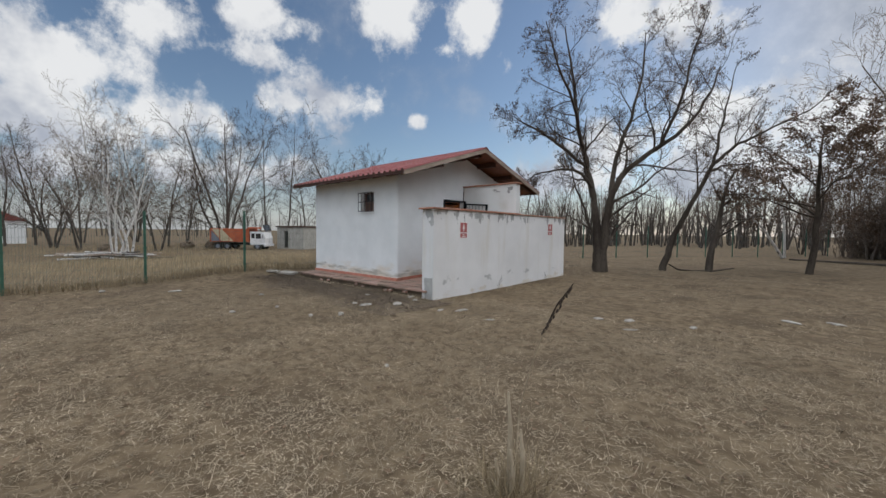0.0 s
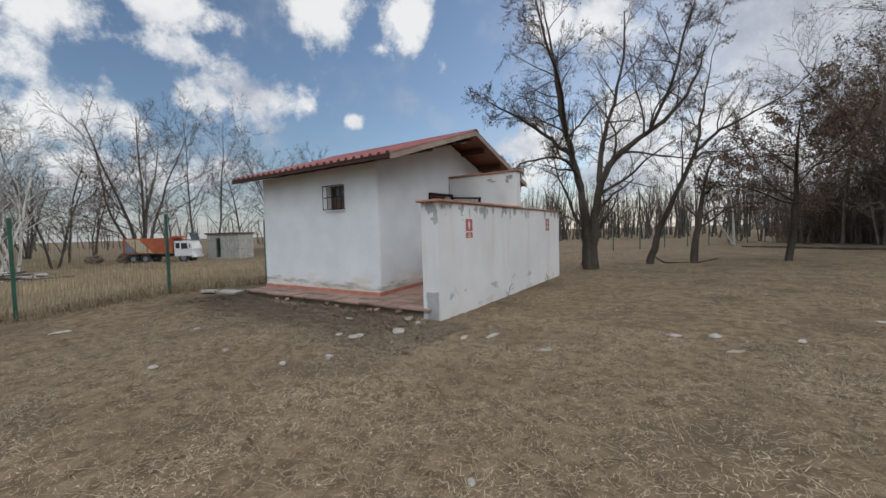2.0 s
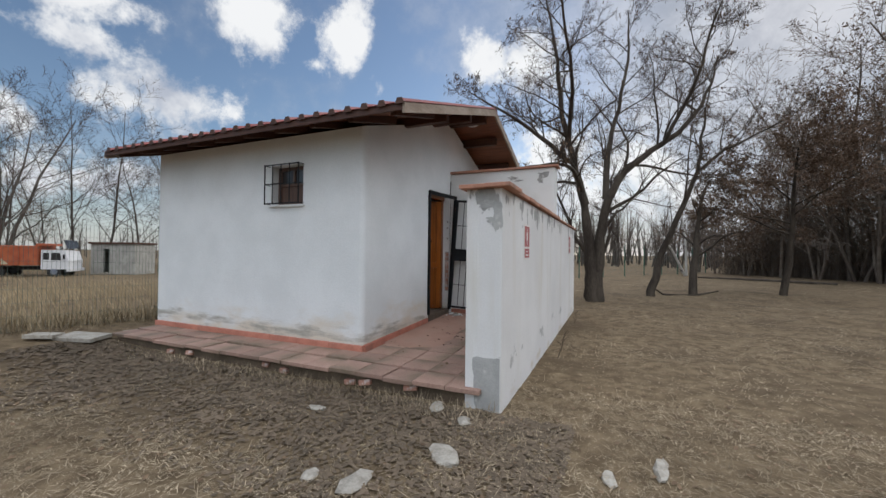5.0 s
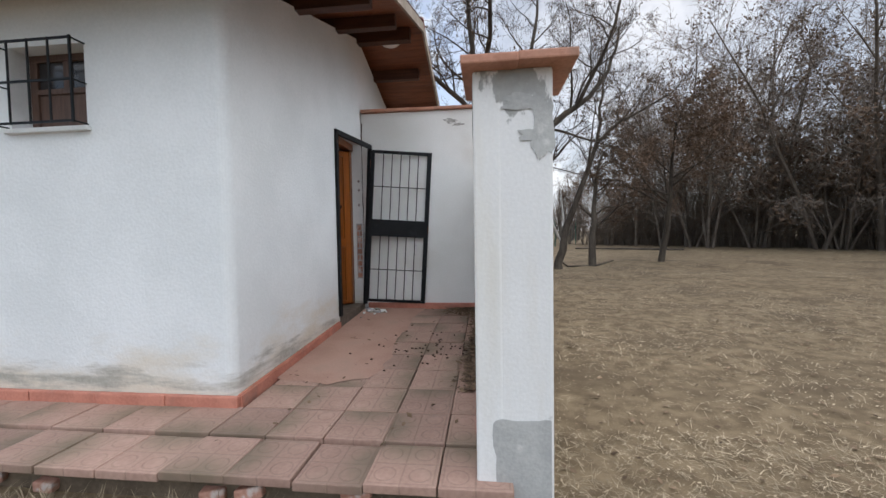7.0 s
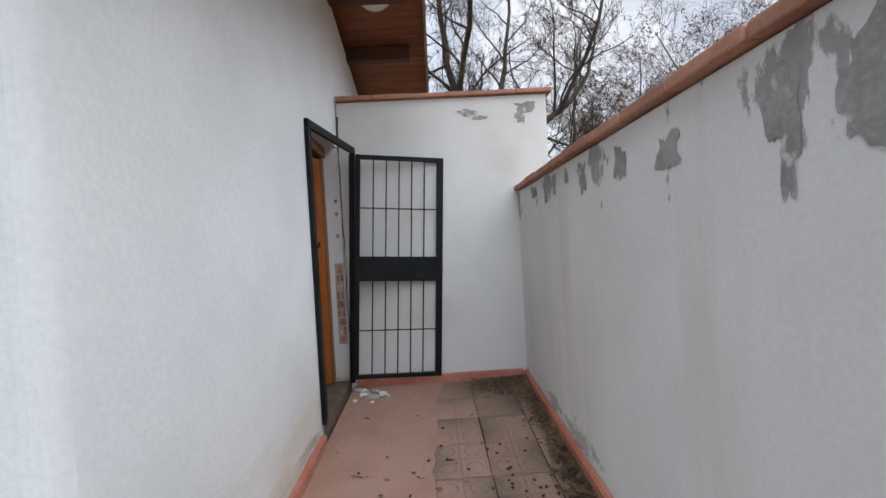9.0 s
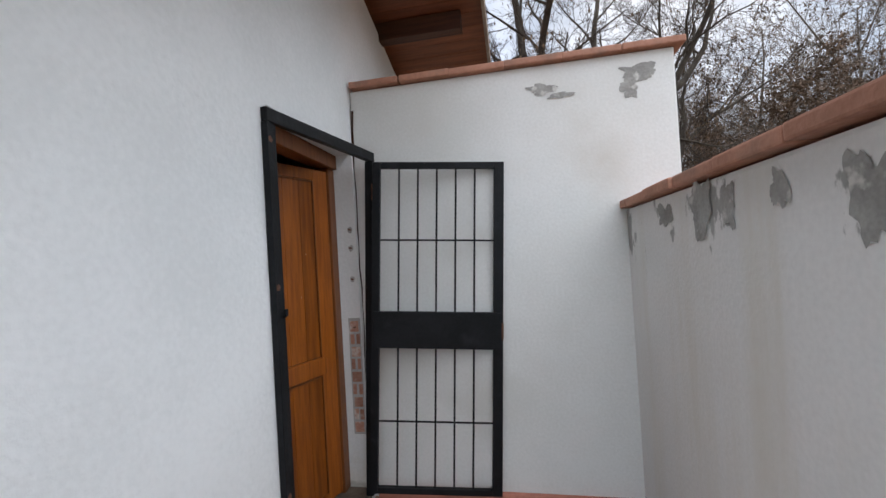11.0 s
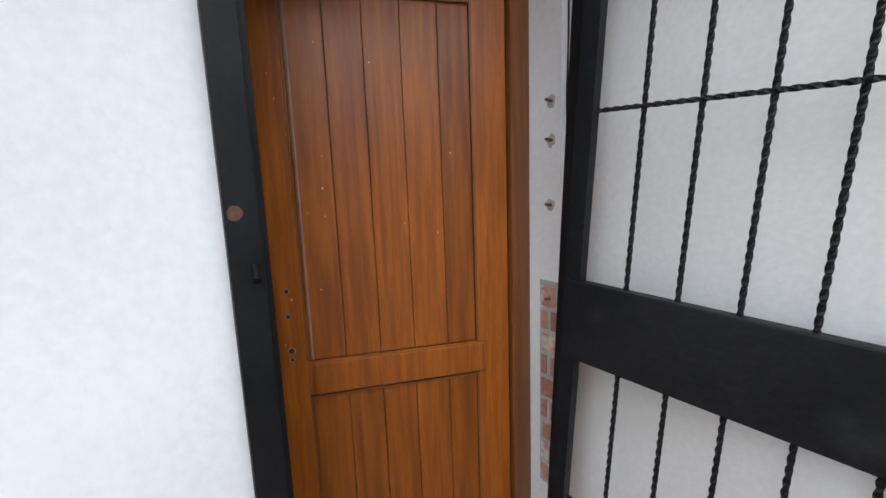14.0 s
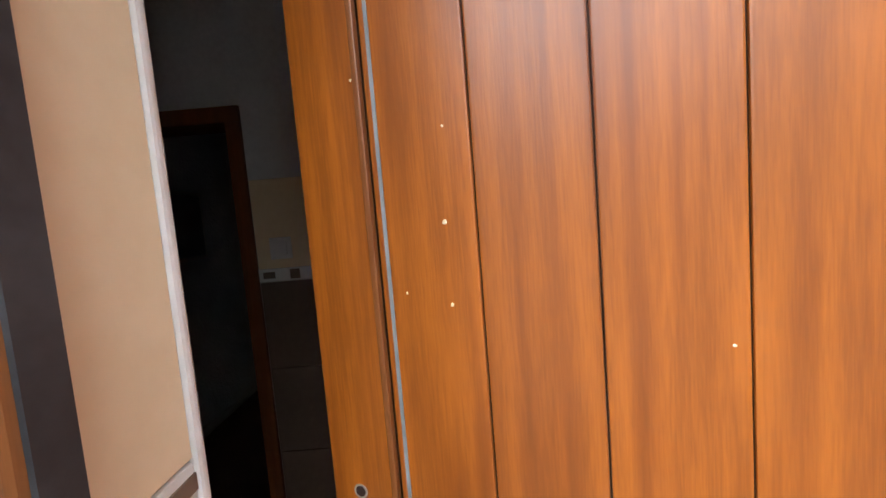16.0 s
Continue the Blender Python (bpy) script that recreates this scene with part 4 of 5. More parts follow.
# ---- bare patches on the walls ----
def patch(wall, plane, at, u, z, w, h, seed, mat, drips=0, off=.0025, name="bare_patch"):
    """A ragged patch on a wall, with drips running down from it."""
    rng = random.Random(seed)
    bm = bmesh.new()
    n = 46
    ph = [rng.uniform(0, 6.28) for _ in range(6)]
    def outline(k):
        a = k * 2 * math.pi / n
        r = 1 + sum(.15 / (1 + i * .2) * math.sin((i + 2) * a + ph[i]) for i in range(6)) + rng.uniform(-.1, .1)
        c, s = math.cos(a), math.sin(a)
        return u + w / 2 * r * math.copysign(abs(c) ** .75, c), z + h / 2 * r * math.copysign(abs(s) ** .75, s)
    shapes = [[outline(k) for k in range(n)]]
    for d in range(drips):
        du, dw, dl = u + rng.uniform(-.4, .4) * w, rng.uniform(.004, .014), rng.uniform(.35, .8) * h
        zt = z - h * .28
        m = 9
        wob = [rng.uniform(-.006, .006) for _ in range(m)]
        left = [(du + wob[k] - dw * rng.uniform(.5, 1.25) * (1 - .4 * k / m), zt - dl * k / m) for k in range(m)]
        right = [(du + wob[k] + dw * rng.uniform(.5, 1.25) * (1 - .4 * k / m), zt - dl * k / m) for k in range(m)]
        shapes.append(left + [(du, zt - dl)] + right[::-1])
    for i, s in enumerate(shapes):
        o = off + .0006 * (seed % 4) + .0002 * i
        sgn = 1 if at[1] > 0 else -1
        vs = [bm.verts.new(((at[0] + sgn * o, p[0], p[1]) if plane == "x" else (p[0], at[0] + sgn * o, p[1]))) for p in s]
        if i:
            bm.faces.new(vs)
            continue
        mid = bm.verts.new((at[0] + sgn * o, u, z) if plane == "x" else (u, at[0] + sgn * o, z))
        for a, b in zip(vs, vs[1:] + vs[:1]):
            bm.faces.new((mid, a, b))
    bmesh.ops.triangulate(bm, faces=bm.faces)
    ob = part(name, bm, mat, wall)
    return ob


SW = wall_end_2
face = (YP0 - .004, -1)
for k, (x, z, w, h) in enumerate(((-6.302, 1.82, .085, .29), (-6.375, 1.93, .20, .07), (-6.36, 1.79, .10, .045))):
    patch(SW, "y", face, x, z, w, h, 400 + k, CEMENT, 0, .0008)
for k, (y, z, w, h) in enumerate(((8.03, 1.90, .10, .18), (8.02, 1.76, .035, .14), (8.47, 1.91, .12, .13), (8.82, 1.94, .09, .15), (9.25, 1.95, .10, .17), (9.50, 2.0, .06, .10), (9.74, 1.99, .08, .12), (9.92, 2.0, .17, .16), (10.26, 2.0, .15, .10), (7.84, 1.90, .12, .22))):
    patch(SW, "x", (XPI, -1), y, z, w, h, 600 + k, CEMENT_DARK, 0)
for k, (y, z, w, h) in enumerate(((7.42, 1.90, .10, .26), (7.60, 1.97, .16, .12))):
    patch(SW, "x", (XPI - .025, -1), y, z, w, h, 640 + k, CEMENT, 0)
# cement repair low on the end face of the screen wall
outline = [(XPO - .013, -.05), (XPO - .013, .495)]
for k in range(9):
    outline.append((XPO - .04 - .028 * k, .495 + rng.uniform(-.007, .007)))
for k in range(10):
    outline.append((XPO - .282 + .004 * k + rng.uniform(-.010, .010), .47 - .052 * k))
bm = bmesh.new()
bm.faces.new([bm.verts.new((px, YP0 - .0056, pz)) for px, pz in outline])
bmesh.ops.triangulate(bm, faces=bm.faces)
part("cement_repair", bm, CEMENT, SW)
for k, (x, z, w, h) in enumerate(((-6.47, 2.88, .20, .09), (-6.53, 2.80, .09, .12), (-7.02, 2.85, .16, .06), (-6.92, 2.80, .12, .035))):
    patch(bpy.data.objects["wall_end"], "y", (YE, -1), x, z, w, h, 500 + k, CEMENT_DARK, 0)
# ---- fence ----
def fence_post(x, y, h, z=None, parent_group="fence posts", far=False):
    z = ground_z(x, y) if z is None else z
    th = thing("fence_post", x, y, z, "green painted square steel fence post" if not far else "dark green steel fence post far off", "fence post", parent_group)
    part("post", box(-.03, .03, -.03, .03, -.3, h, .006), FENCE_GREEN, th)
    part("cap", box(-.034, .034, -.034, .034, h, h + .03, .008), FENCE_GREEN, th)
    if not far:
        for zz in (.15, h * .5, h - .15):
            part("clip", box(-.042, .042, -.04, .04, zz - .015, zz + .015), FENCE_GREEN, th)
    return th


LEFT = [(-13.35 - .035 * k, -4.55 + 2.64 * k) for k in range(9)]
for x, y in LEFT:
    fence_post(x, y, 1.95)


def mesh_panel(a, b, h, sx, sz, w):
    """Welded wire between two posts."""
    (xa, ya), (xb, yb) = a, b
    n = int(math.hypot(xb - xa, yb - ya) / sx)
    th = thing("wire_fence_panel", (xa + xb) / 2, (ya + yb) / 2, (ground_z(xa, ya) + ground_z(xb, yb)) / 2, "green welded wire mesh fence panel", "fence panel", "wire fence panels")
    V, Fc = [], []
    def wire(p, q):
        o = len(V)
        d = Vector((yb - ya, xa - xb, 0)).normalized() * w
        if abs(p[2] - q[2]) > .3:
            e = Vector((xb - xa, yb - ya, 0)).normalized() * w
        else:
            e = Vector((0, 0, w))
        for c in (p, q):
            c = Vector(c)
            V.extend([tuple(c - d), tuple(c + e), tuple(c + d), tuple(c - e)])
        for k in range(4):
            Fc.append((o + k, o + (k + 1) % 4, o + 4 + (k + 1) % 4, o + 4 + k))
    za, zb = ground_z(xa, ya), ground_z(xb, yb)
    zo = th.location
    for k in range(n + 1):
        f = k / n
        x, y, z = xa + (xb - xa) * f, ya + (yb - ya) * f, za + (zb - za) * f
        wire((x - zo.x, y - zo.y, z + .04 - zo.z), (x - zo.x, y - zo.y, z + h - zo.z))
    m = int(h / sz)
    for k in range(m + 1):
        z = .05 + (h - .06) * k / m
        wire((xa - zo.x, ya - zo.y, za + z - zo.z), (xb - zo.x, yb - zo.y, zb + z - zo.z))
    ob = new("wire_mesh", raw_mesh("wire_mesh", V, Fc, WIRE))
    ob.parent = th


for a, b in zip(LEFT, LEFT[1:]):
    mesh_panel(a, b, 1.75, .055, .2, .0022)
RF = [(-9.86 + 11.39 * k / 9, 24.4 + 18.45 * k / 9) for k in range(-2, 10)]
for x, y in RF:
    fence_post(x, y, 2.0, parent_group="far fence posts", far=True)
for a, b in zip(RF, RF[1:]):
    mesh_panel(a, b, 1.7, .16, .3, .003)


# ---- trees ----
class Grow:
    """Branches as tapered tubes, gathered into arrays."""

    def __init__(self, seed):
        self.r = np.random.RandomState(seed)
        self.sets = {}
        self.fine = .0042

    def tube(self, key, pts, rad, sides):
        pts, rad = np.asarray(pts, float), np.asarray(rad, float)
        d = np.gradient(pts, axis=0)
        d /= np.linalg.norm(d, axis=1)[:, None] + 1e-9
        ref = np.array((.3, .2, .93)) if abs(d[0] @ np.array((.3, .2, .93))) < .9 else np.array((1., 0, 0))
        a = np.cross(d, ref)
        a /= np.linalg.norm(a, axis=1)[:, None] + 1e-9
        b = np.cross(d, a)
        ang = np.arange(sides) * 2 * np.pi / sides
        v = pts[:, None] + rad[:, None, None] * (np.cos(ang)[None, :, None] * a[:, None] + np.sin(ang)[None, :, None] * b[:, None])
        V, Fs, cnt = self.sets.setdefault(key, ([], [], [0]))
        n = len(pts)
        k, s = np.meshgrid(np.arange(n - 1), np.arange(sides), indexing="ij")
        s2 = (s + 1) % sides
        f = np.stack((k * sides + s, k * sides + s2, (k + 1) * sides + s2, (k + 1) * sides + s), -1).reshape(-1, 4) + cnt[0]
        V.append(v.reshape(-1, 3))
        Fs.append(f)
        cnt[0] += n * sides

    def branch(self, p, d, length, r0, level, plan):
        """plan: a list by level of (segments, wobble, lift, children, from, angle, ratio, sides)."""
        seg, wob, lift, kids, start, ang, ratio, sides = plan[level]
        r = self.r
        pts, dirs = [np.array(p, float)], []
        d = np.array(d, float)
        for k in range(seg):
            d = d + r.normal(0, wob, 3) + np.array((0, 0, lift))
            d /= np.linalg.norm(d)
            dirs.append(d)
            pts.append(pts[-1] + d * length / seg)
        end = .22 if level + 1 < len(plan) else .4
        rad = r0 * (1 - (1 - end) * np.linspace(0, 1, seg + 1))
        self.tube("wood" if level < 2 else "twig", pts, rad, sides)
        self.spread(pts, dirs, rad, length, level, plan)

    def limb(self, pts, r0, r1, level, plan, sides=8):
        pts = np.asarray(pts, float)
        t = np.linspace(0, 1, len(pts))
        tt = np.linspace(0, 1, len(pts) * 3)
        pts = np.stack([np.interp(tt, t, pts[:, i]) for i in range(3)], 1)
        pts[1:-1] = (pts[:-2] + 2 * pts[1:-1] + pts[2:]) / 4 + self.r.normal(0, .02, (len(pts) - 2, 3))
        rad = np.linspace(r0 * .80, r1 * .55, len(pts))
        self.tube("wood", pts, rad, sides)
        dirs = list(np.diff(pts, axis=0) / np.linalg.norm(np.diff(pts, axis=0), axis=1)[:, None])
        self.spread(list(pts), dirs, rad, np.linalg.norm(np.diff(pts, axis=0), axis=1).sum(), level, plan)

    def spread(self, pts, dirs, rad, length, level, plan):
        if level + 1 >= len(plan):
            return
        seg, wob, lift, kids, start, ang, ratio, sides = plan[level]
        r = self.r
        n = len(dirs)
        for k in range(kids):
            f = start + (1 - start) * (k + r.rand()) / kids
            i = min(int(f * n), n - 1)
            p = pts[i] + (pts[i + 1] - pts[i]) * (f * n - i)
            d = dirs[i]
            side = np.cross(d, r.normal(0, 1, 3))
            side /= np.linalg.norm(side) + 1e-9
            a = radians(ang) * r.uniform(.65, 1.3)
            nd = d * math.cos(a) + side * math.sin(a)
            rr = max(np.interp(f, np.linspace(0, 1, len(rad)), rad) * .46, self.fine)
            self.branch(p, nd, length * ratio * (1.15 - .6 * f) * r.uniform(.7, 1.25), rr, level + 1, plan)

    def leaves(self, count, size, key="leaf", droop=0.0):
        """Small leaves or pods at the ends of the twigs."""
        V, Fs, cnt = self.sets.get("twig") or self.sets["wood"]
        allv = np.concatenate(V)
        r = self.r
        c = allv[r.randint(0, len(allv), count)] + r.normal(0, size, (count, 3))
        c[:, 2] -= droop * r.rand(count)
        a, b = r.normal(0, 1, (count, 3)), r.normal(0, 1, (count, 3))
        if droop:
            a = a * .3 + np.array((0, 0, -1.6))
        a *= (size * r.uniform(.6, 1.3, count) / np.linalg.norm(a, axis=1))[:, None]
        b *= (size * .45 / np.linalg.norm(b, axis=1))[:, None]
        v = np.stack((c - a, c + b, c + a, c - b), 1).reshape(-1, 3)
        self.sets[key] = ([v], [np.arange(count * 4).reshape(-1, 4)], [count * 4])

    def meshes(self, mats):
        return {k: raw_mesh(k, np.concatenate(V), np.concatenate(Fs), mats[k]) for k, (V, Fs, _) in self.sets.items()}


NAMES = {"wood": "trunk", "twig": "crown", "leaf": "dead_leaves"}


def tree_thing(name, meshes, x, y, z, label, group="", turn=0.0, scale=1.0):
    th = thing(name, x, y, z, label, "tree", group)
    for k, me in meshes.items():
        o = new(NAMES[k], me)
        o.parent = th
    th.rotation_euler.z, th.scale = turn, (scale, scale, scale)
    return th


DARKS = {"wood": BARK, "twig": TWIG, "leaf": LEAF}
# limbs given as (right, up, away) in metres; the tree stands square to the path
RV, DV = np.array((.872, .489, 0)), np.array((-.489, .872, 0))


def fan(points):
    return [RV * a + DV * c + np.array((0, 0, b)) for a, b, c in points]


#       segments wobble lift kids from angle ratio sides
BIG = [(8, .1, 0, 13, .10, 52, .36, 8), (7, .16, .04, 9, .12, 46, .46, 5), (5, .2, .03, 7, .12, 42, .48, 4), (4, .24, .02, 4, .1, 42, .55, 3), (3, .25, 0, 0, 0, 0, 0, 3)]
g = Grow(11)
g.limb(fan([(.0, -.2, 0), (-.02, .5, 0), (-.1, 1.4, 0), (-.2, 2.3, 0), (-.28, 3.0, .05)]), .30, .19, 4, BIG, 10)
g.limb(fan([(.12, -.2, -.05), (.12, .6, -.05), (.16, 1.5, -.05), (.26, 2.5, -.1), (.42, 3.3, -.2), (1.08, 4.15, -.3), (1.96, 4.75, -.5), (2.84, 5.4, -.4), (3.6, 6.6, -.3), (3.9, 7.6, -.2)]), .24, .04, 0, BIG, 9)
g.limb(fan([(-.26, 2.9, 0), (-.53, 4.15, .2), (-.9, 5.7, .3), (-1.14, 7.7, .2), (-1.5, 9.8, .3)]), .17, .035, 0, BIG)
g.limb(fan([(.34, 3.1, -.1), (.6, 4.7, .3), (1.15, 6.1, .7), (1.6, 8.1, .8), (1.65, 9.6, 1.0)]), .13, .03, 0, BIG)
g.limb(fan([(-.35, 3.3, 0), (-.8, 3.85, -.5), (-1.5, 3.95, -.9), (-2.5, 3.75, -1.2), (-3.0, 3.3, -1.3)]), .09, .02, 0, BIG, 6)
g.limb(fan([(-.55, 4.2, .2), (-1.76, 5.3, .5), (-2.9, 6.1, .9), (-3.7, 6.7, 1.2)]), .10, .025, 0, BIG, 6)
g.limb(fan([(-.7, 4.9, .2), (-1.2, 6.2, -1.2), (-1.9, 7.4, -2.2), (-2.3, 8.6, -2.6)]), .09, .025, 0, BIG, 6)
g.limb(fan([(1.9, 4.7, -.5), (2.4, 6.2, -1.2), (2.5, 7.6, -1.6), (2.9, 8.8, -1.8)]), .08, .025, 0, BIG, 6)
g.leaves(2600, .045, droop=.05)
tree_thing("bare_tree", g.meshes(DARKS), -5.94, 16.55, ground_z(-5.94, 16.55), "large bare dark-barked tree with forked trunk and hanging pods")

LEAN = [(8, .1, 0, 12, .15, 48, .38, 7), (6, .16, .03, 8, .15, 45, .45, 4), (5, .2, .02, 6, .15, 42, .45, 3), (3, .24, 0, 3, .1, 42, .5, 3), (3, .25, -.03, 0, 0, 0, 0, 3)]
g = Grow(12)
g.limb(fan([(-.03, -.2, 0), (.1, .5, 0), (.36, 1.4, 0), (1.1, 2.9, 0), (1.75, 4.4, 0)]), .19, .12, 4, LEAN, 9)
g.limb(fan([(1.7, 4.3, 0), (1.95, 5.4, .1), (2.15, 6.6, .2), (2.5, 8.3, .2)]), .085, .02, 0, LEAN, 6)
g.limb(fan([(1.7, 4.3, 0), (2.3, 4.9, -.3), (3.1, 5.4, -.5), (4.4, 5.95, -.6), (5.4, 6.9, -.6)]), .085, .02, 0, LEAN, 6)
g.limb(fan([(1.6, 4.0, 0), (2.3, 4.35, .5), (3.2, 4.4, .9), (4.2, 4.6, 1.3)]), .06, .015, 0, LEAN, 6)
g.limb(fan([(1.2, 3.1, 0), (.9, 4.4, -.6), (.7, 5.6, -1.0)]), .05, .015, 0, LEAN, 6)
g.leaves(1300, .045, droop=.05)
tree_thing("bare_tree", g.meshes(DARKS), -4.23, 18.88, ground_z(-4.23, 18.88), "bare leaning tree with a slender dark trunk")

WIDE = [(8, .10, .02, 15, .30, 64, .62, 7), (6, .17, .02, 9, .15, 45, .5, 4), (4, .2, 0, 6, .15, 42, .5, 3), (3, .25, 0, 0, 0, 0, 0, 3)]
SMALL = [(8, .12, .02, 10, .28, 50, .42, 7), (6, .17, .03, 6, .15, 45, .45, 4), (4, .2, .01, 5, .15, 42, .5, 3), (3, .25, 0, 0, 0, 0, 0, 3)]
for seed, x, y, h, r0, lean, label in ((13, -2.81, 20.14, 4.6, .15, .12, "small bare tree with a dark trunk"), (14, .21, 21.8, 5.4, .13, -.03, "small tree with a dark trunk below brown foliage")):
    g = Grow(seed)
    g.branch((0, 0, -.15), (lean * .87, lean * .49, 1), h, r0, 0, SMALL if seed == 13 else WIDE)
    g.leaves(900 if seed == 13 else 15000, .055)
    tree_thing("bare_tree", g.meshes({"wood": BARK, "twig": TWIG, "leaf": CANOPY}), x, y, ground_z(x, y), label)

# trees beyond the fence on the field side
FIELD = [(8, .07, .03, 17, .16, 44, .44, 5), (5, .13, .05, 8, .12, 42, .46, 3), (3, .16, .03, 6, .12, 42, .5, 3), (2, .2, 0, 0, 0, 0, 0, 3)]
CLUMP = [(7, .08, .03, 12, .18, 38, .45, 5), (5, .13, .04, 7, .12, 40, .48, 3), (3, .16, .02, 5, .12, 42, .5, 3), (2, .2, 0, 0, 0, 0, 0, 3)]


def far_tree(seed, plan, h, r0, stems, mats, leaf=0):
    g = Grow(seed)
    g.fine = .0095
    for k in range(stems):
        a = k * 2.4 + seed
        sp = .0 if stems == 1 else .28
        g.branch((.12 * math.cos(a), .12 * math.sin(a), -.2), (sp * math.cos(a), sp * math.sin(a), 1), h * (1 if k == 0 else g.r.uniform(.75, 1)), r0 * .72, 0, plan)
    if leaf:
        g.leaves(leaf, .09)
    return g.meshes(mats)


GREYS = {"wood": BARK_FAR, "twig": TWIG, "leaf": CANOPY}
BIRCHES = {"wood": BIRCH, "twig": HAZY_TWIG, "leaf": LEAF}
KIND = {"a": far_tree(31, FIELD, 10, .16, 1, GREYS), "b": far_tree(32, CLUMP, 9.5, .14, 5, GREYS), "c": far_tree(33, FIELD, 9, .13, 2, {"wood": BARK_FAR, "twig": HAZY_TWIG}),
        "d": far_tree(34, CLUMP, 10, .12, 3, BIRCHES), "e": far_tree(35, FIELD, 11, .12, 1, {"wood": BARK_FAR, "twig": TWIG})}
LABELS = {"a": "bare grey-brown tree beyond the fence", "b": "many-stemmed bare tree behind the lorry", "c": "bare tree with fine twigs, lightened like haze", "d": "pale-barked birch clump on the field", "e": "tall slender bare tree"}
for kind, x, y, s, turn in (("a", -67.4, .5, 1.0, 0), ("c", -62, -6, 1.05, 1), ("a", -69.3, 2.8, 1.1, 2), ("b", -60, 4.0, .95, .5), ("c", -52.5, 5.5, .95, 1.3), ("d", -39, 6.3, .86, .2), ("d", -42, 7.6, .95, 2.2), ("c", -46, 10.5, .9, 3),
                            ("a", -53.5, 13.1, .85, 4), ("c", -57.8, 15.9, .8, 5), ("b", -47.6, 17.0, 1.25, 1.1), ("e", -53, 24.1, 1.1, 2), ("e", -52.4, 26.2, 1.15, 3), ("a", -50, 28, .9, .7), ("b", -55.2, 37.3, 1.35, 2.6), ("c", -58, 46, 1.3, 1.9),
                            ("a", -75, -16, 1.1, 2), ("c", -66, -14, 1.0, 4), ("b", -48, -10, .9, 2), ("d", -44, -4, .8, 1), ("a", -60, -26, 1.1, 3),
                            ("e", -62, 22, 1.0, 5), ("a", -72, 20, .9, 4), ("c", -70, 28, 1.0, 2), ("a", -66, 10, 1.0, 2.5), ("c", -78, 8, 1.1, .5), ("b", -76, 14, 1.0, 1.5)):
    tree_thing("bare_tree", KIND[kind], x, y, ground_z(x, y) - .05, LABELS[kind], "field trees", turn, s * 1.28)

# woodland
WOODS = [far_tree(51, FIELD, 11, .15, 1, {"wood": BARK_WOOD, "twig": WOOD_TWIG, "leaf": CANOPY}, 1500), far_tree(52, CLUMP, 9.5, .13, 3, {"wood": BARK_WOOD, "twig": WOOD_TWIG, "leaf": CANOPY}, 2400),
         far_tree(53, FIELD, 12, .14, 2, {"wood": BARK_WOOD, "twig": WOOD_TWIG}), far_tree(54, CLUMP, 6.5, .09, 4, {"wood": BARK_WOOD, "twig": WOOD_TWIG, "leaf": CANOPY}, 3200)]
WOOD_LABELS = ["bare woodland tree with a few brown leaves", "brown-leaved many-stemmed woodland tree", "tall bare woodland tree", "dense brown thicket tree at the wood's edge"]
rng = random.Random(77)
spots = []
def wood_row(x0, y0, x1, y1, n, kinds, jit):
    for k in range(n):
        f = (k + rng.uniform(.1, .9)) / n
        spots.append((x0 + (x1 - x0) * f + rng.uniform(-jit, jit), y0 + (y1 - y0) * f + rng.uniform(-jit, jit), rng.choice(kinds)))


wood_row(3.0, 40.0, 14.5, 27.5, 13, (3, 1, 0, 2), .8)
wood_row(14.5, 27.5, 20.0, 8.0, 10, (3, 1, 0, 2), .9)
wood_row(0, 46, 18, 30, 11, (0, 1, 2, 3), 1.2)
wood_row(18, 30, 25, 4, 9, (0, 1, 2), 1.2)
wood_row(-1, 56, 26, 35, 8, (0, 2, 2), 1.5)
wood_row(-44, 60, -3, 66, 13, (0, 2, 2), 3)
wood_row(20, 4, 10, -22, 8, (0, 1), 2)
def wood_height(x, y):
    """The wood rises from low scrub in the north to tall trees in the east."""
    k = min(max((math.degrees(math.atan2(x + 3.4, y - 2.4)) - 8) / 13, 0), 1)
    return .66 + .62 * k * k * (3 - 2 * k)


for x, y, k in spots:
    tree_thing("woodland_tree", WOODS[k], x, y, ground_z(x, y) - .05, WOOD_LABELS[k], "woodland trees", rng.uniform(0, 6.28), rng.uniform(.85, 1.15) * wood_height(x, y))
# bare stems and brambles between the trees
g = Grow(91)
STEM = [(5, .1, .05, 5, .2, 40, .4, 3), (3, .2, 0, 0, 0, 0, 0, 3)]
for k in range(4600):
    f = rng.random()
    if f < .66:
        a = f / .66
        x, y = 2.5 + 13.5 * a, 42 - 14 * a
    else:
        a = (f - .66) / .34
        x, y = 16 + 6 * a, 28 - 24 * a
    dd = rng.uniform(-.8, 2.5) if k % 2 else rng.uniform(0, 9)
    x, y = x + dd * .75 + rng.uniform(-.5, .5), y + dd * .6 + rng.uniform(-.5, .5)
    g.branch((x, y, ground_z(x, y) - .1), (rng.uniform(-.2, .2), rng.uniform(-.2, .2), 1), rng.uniform(1.4, 6.0) * min(wood_height(x, y), 1.1), rng.uniform(.010, .030), 0, STEM)
g.leaves(100000, .06)
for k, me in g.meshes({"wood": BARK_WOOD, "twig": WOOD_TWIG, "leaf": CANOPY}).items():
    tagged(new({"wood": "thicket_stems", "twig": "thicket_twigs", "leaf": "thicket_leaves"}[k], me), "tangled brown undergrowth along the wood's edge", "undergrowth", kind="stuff")
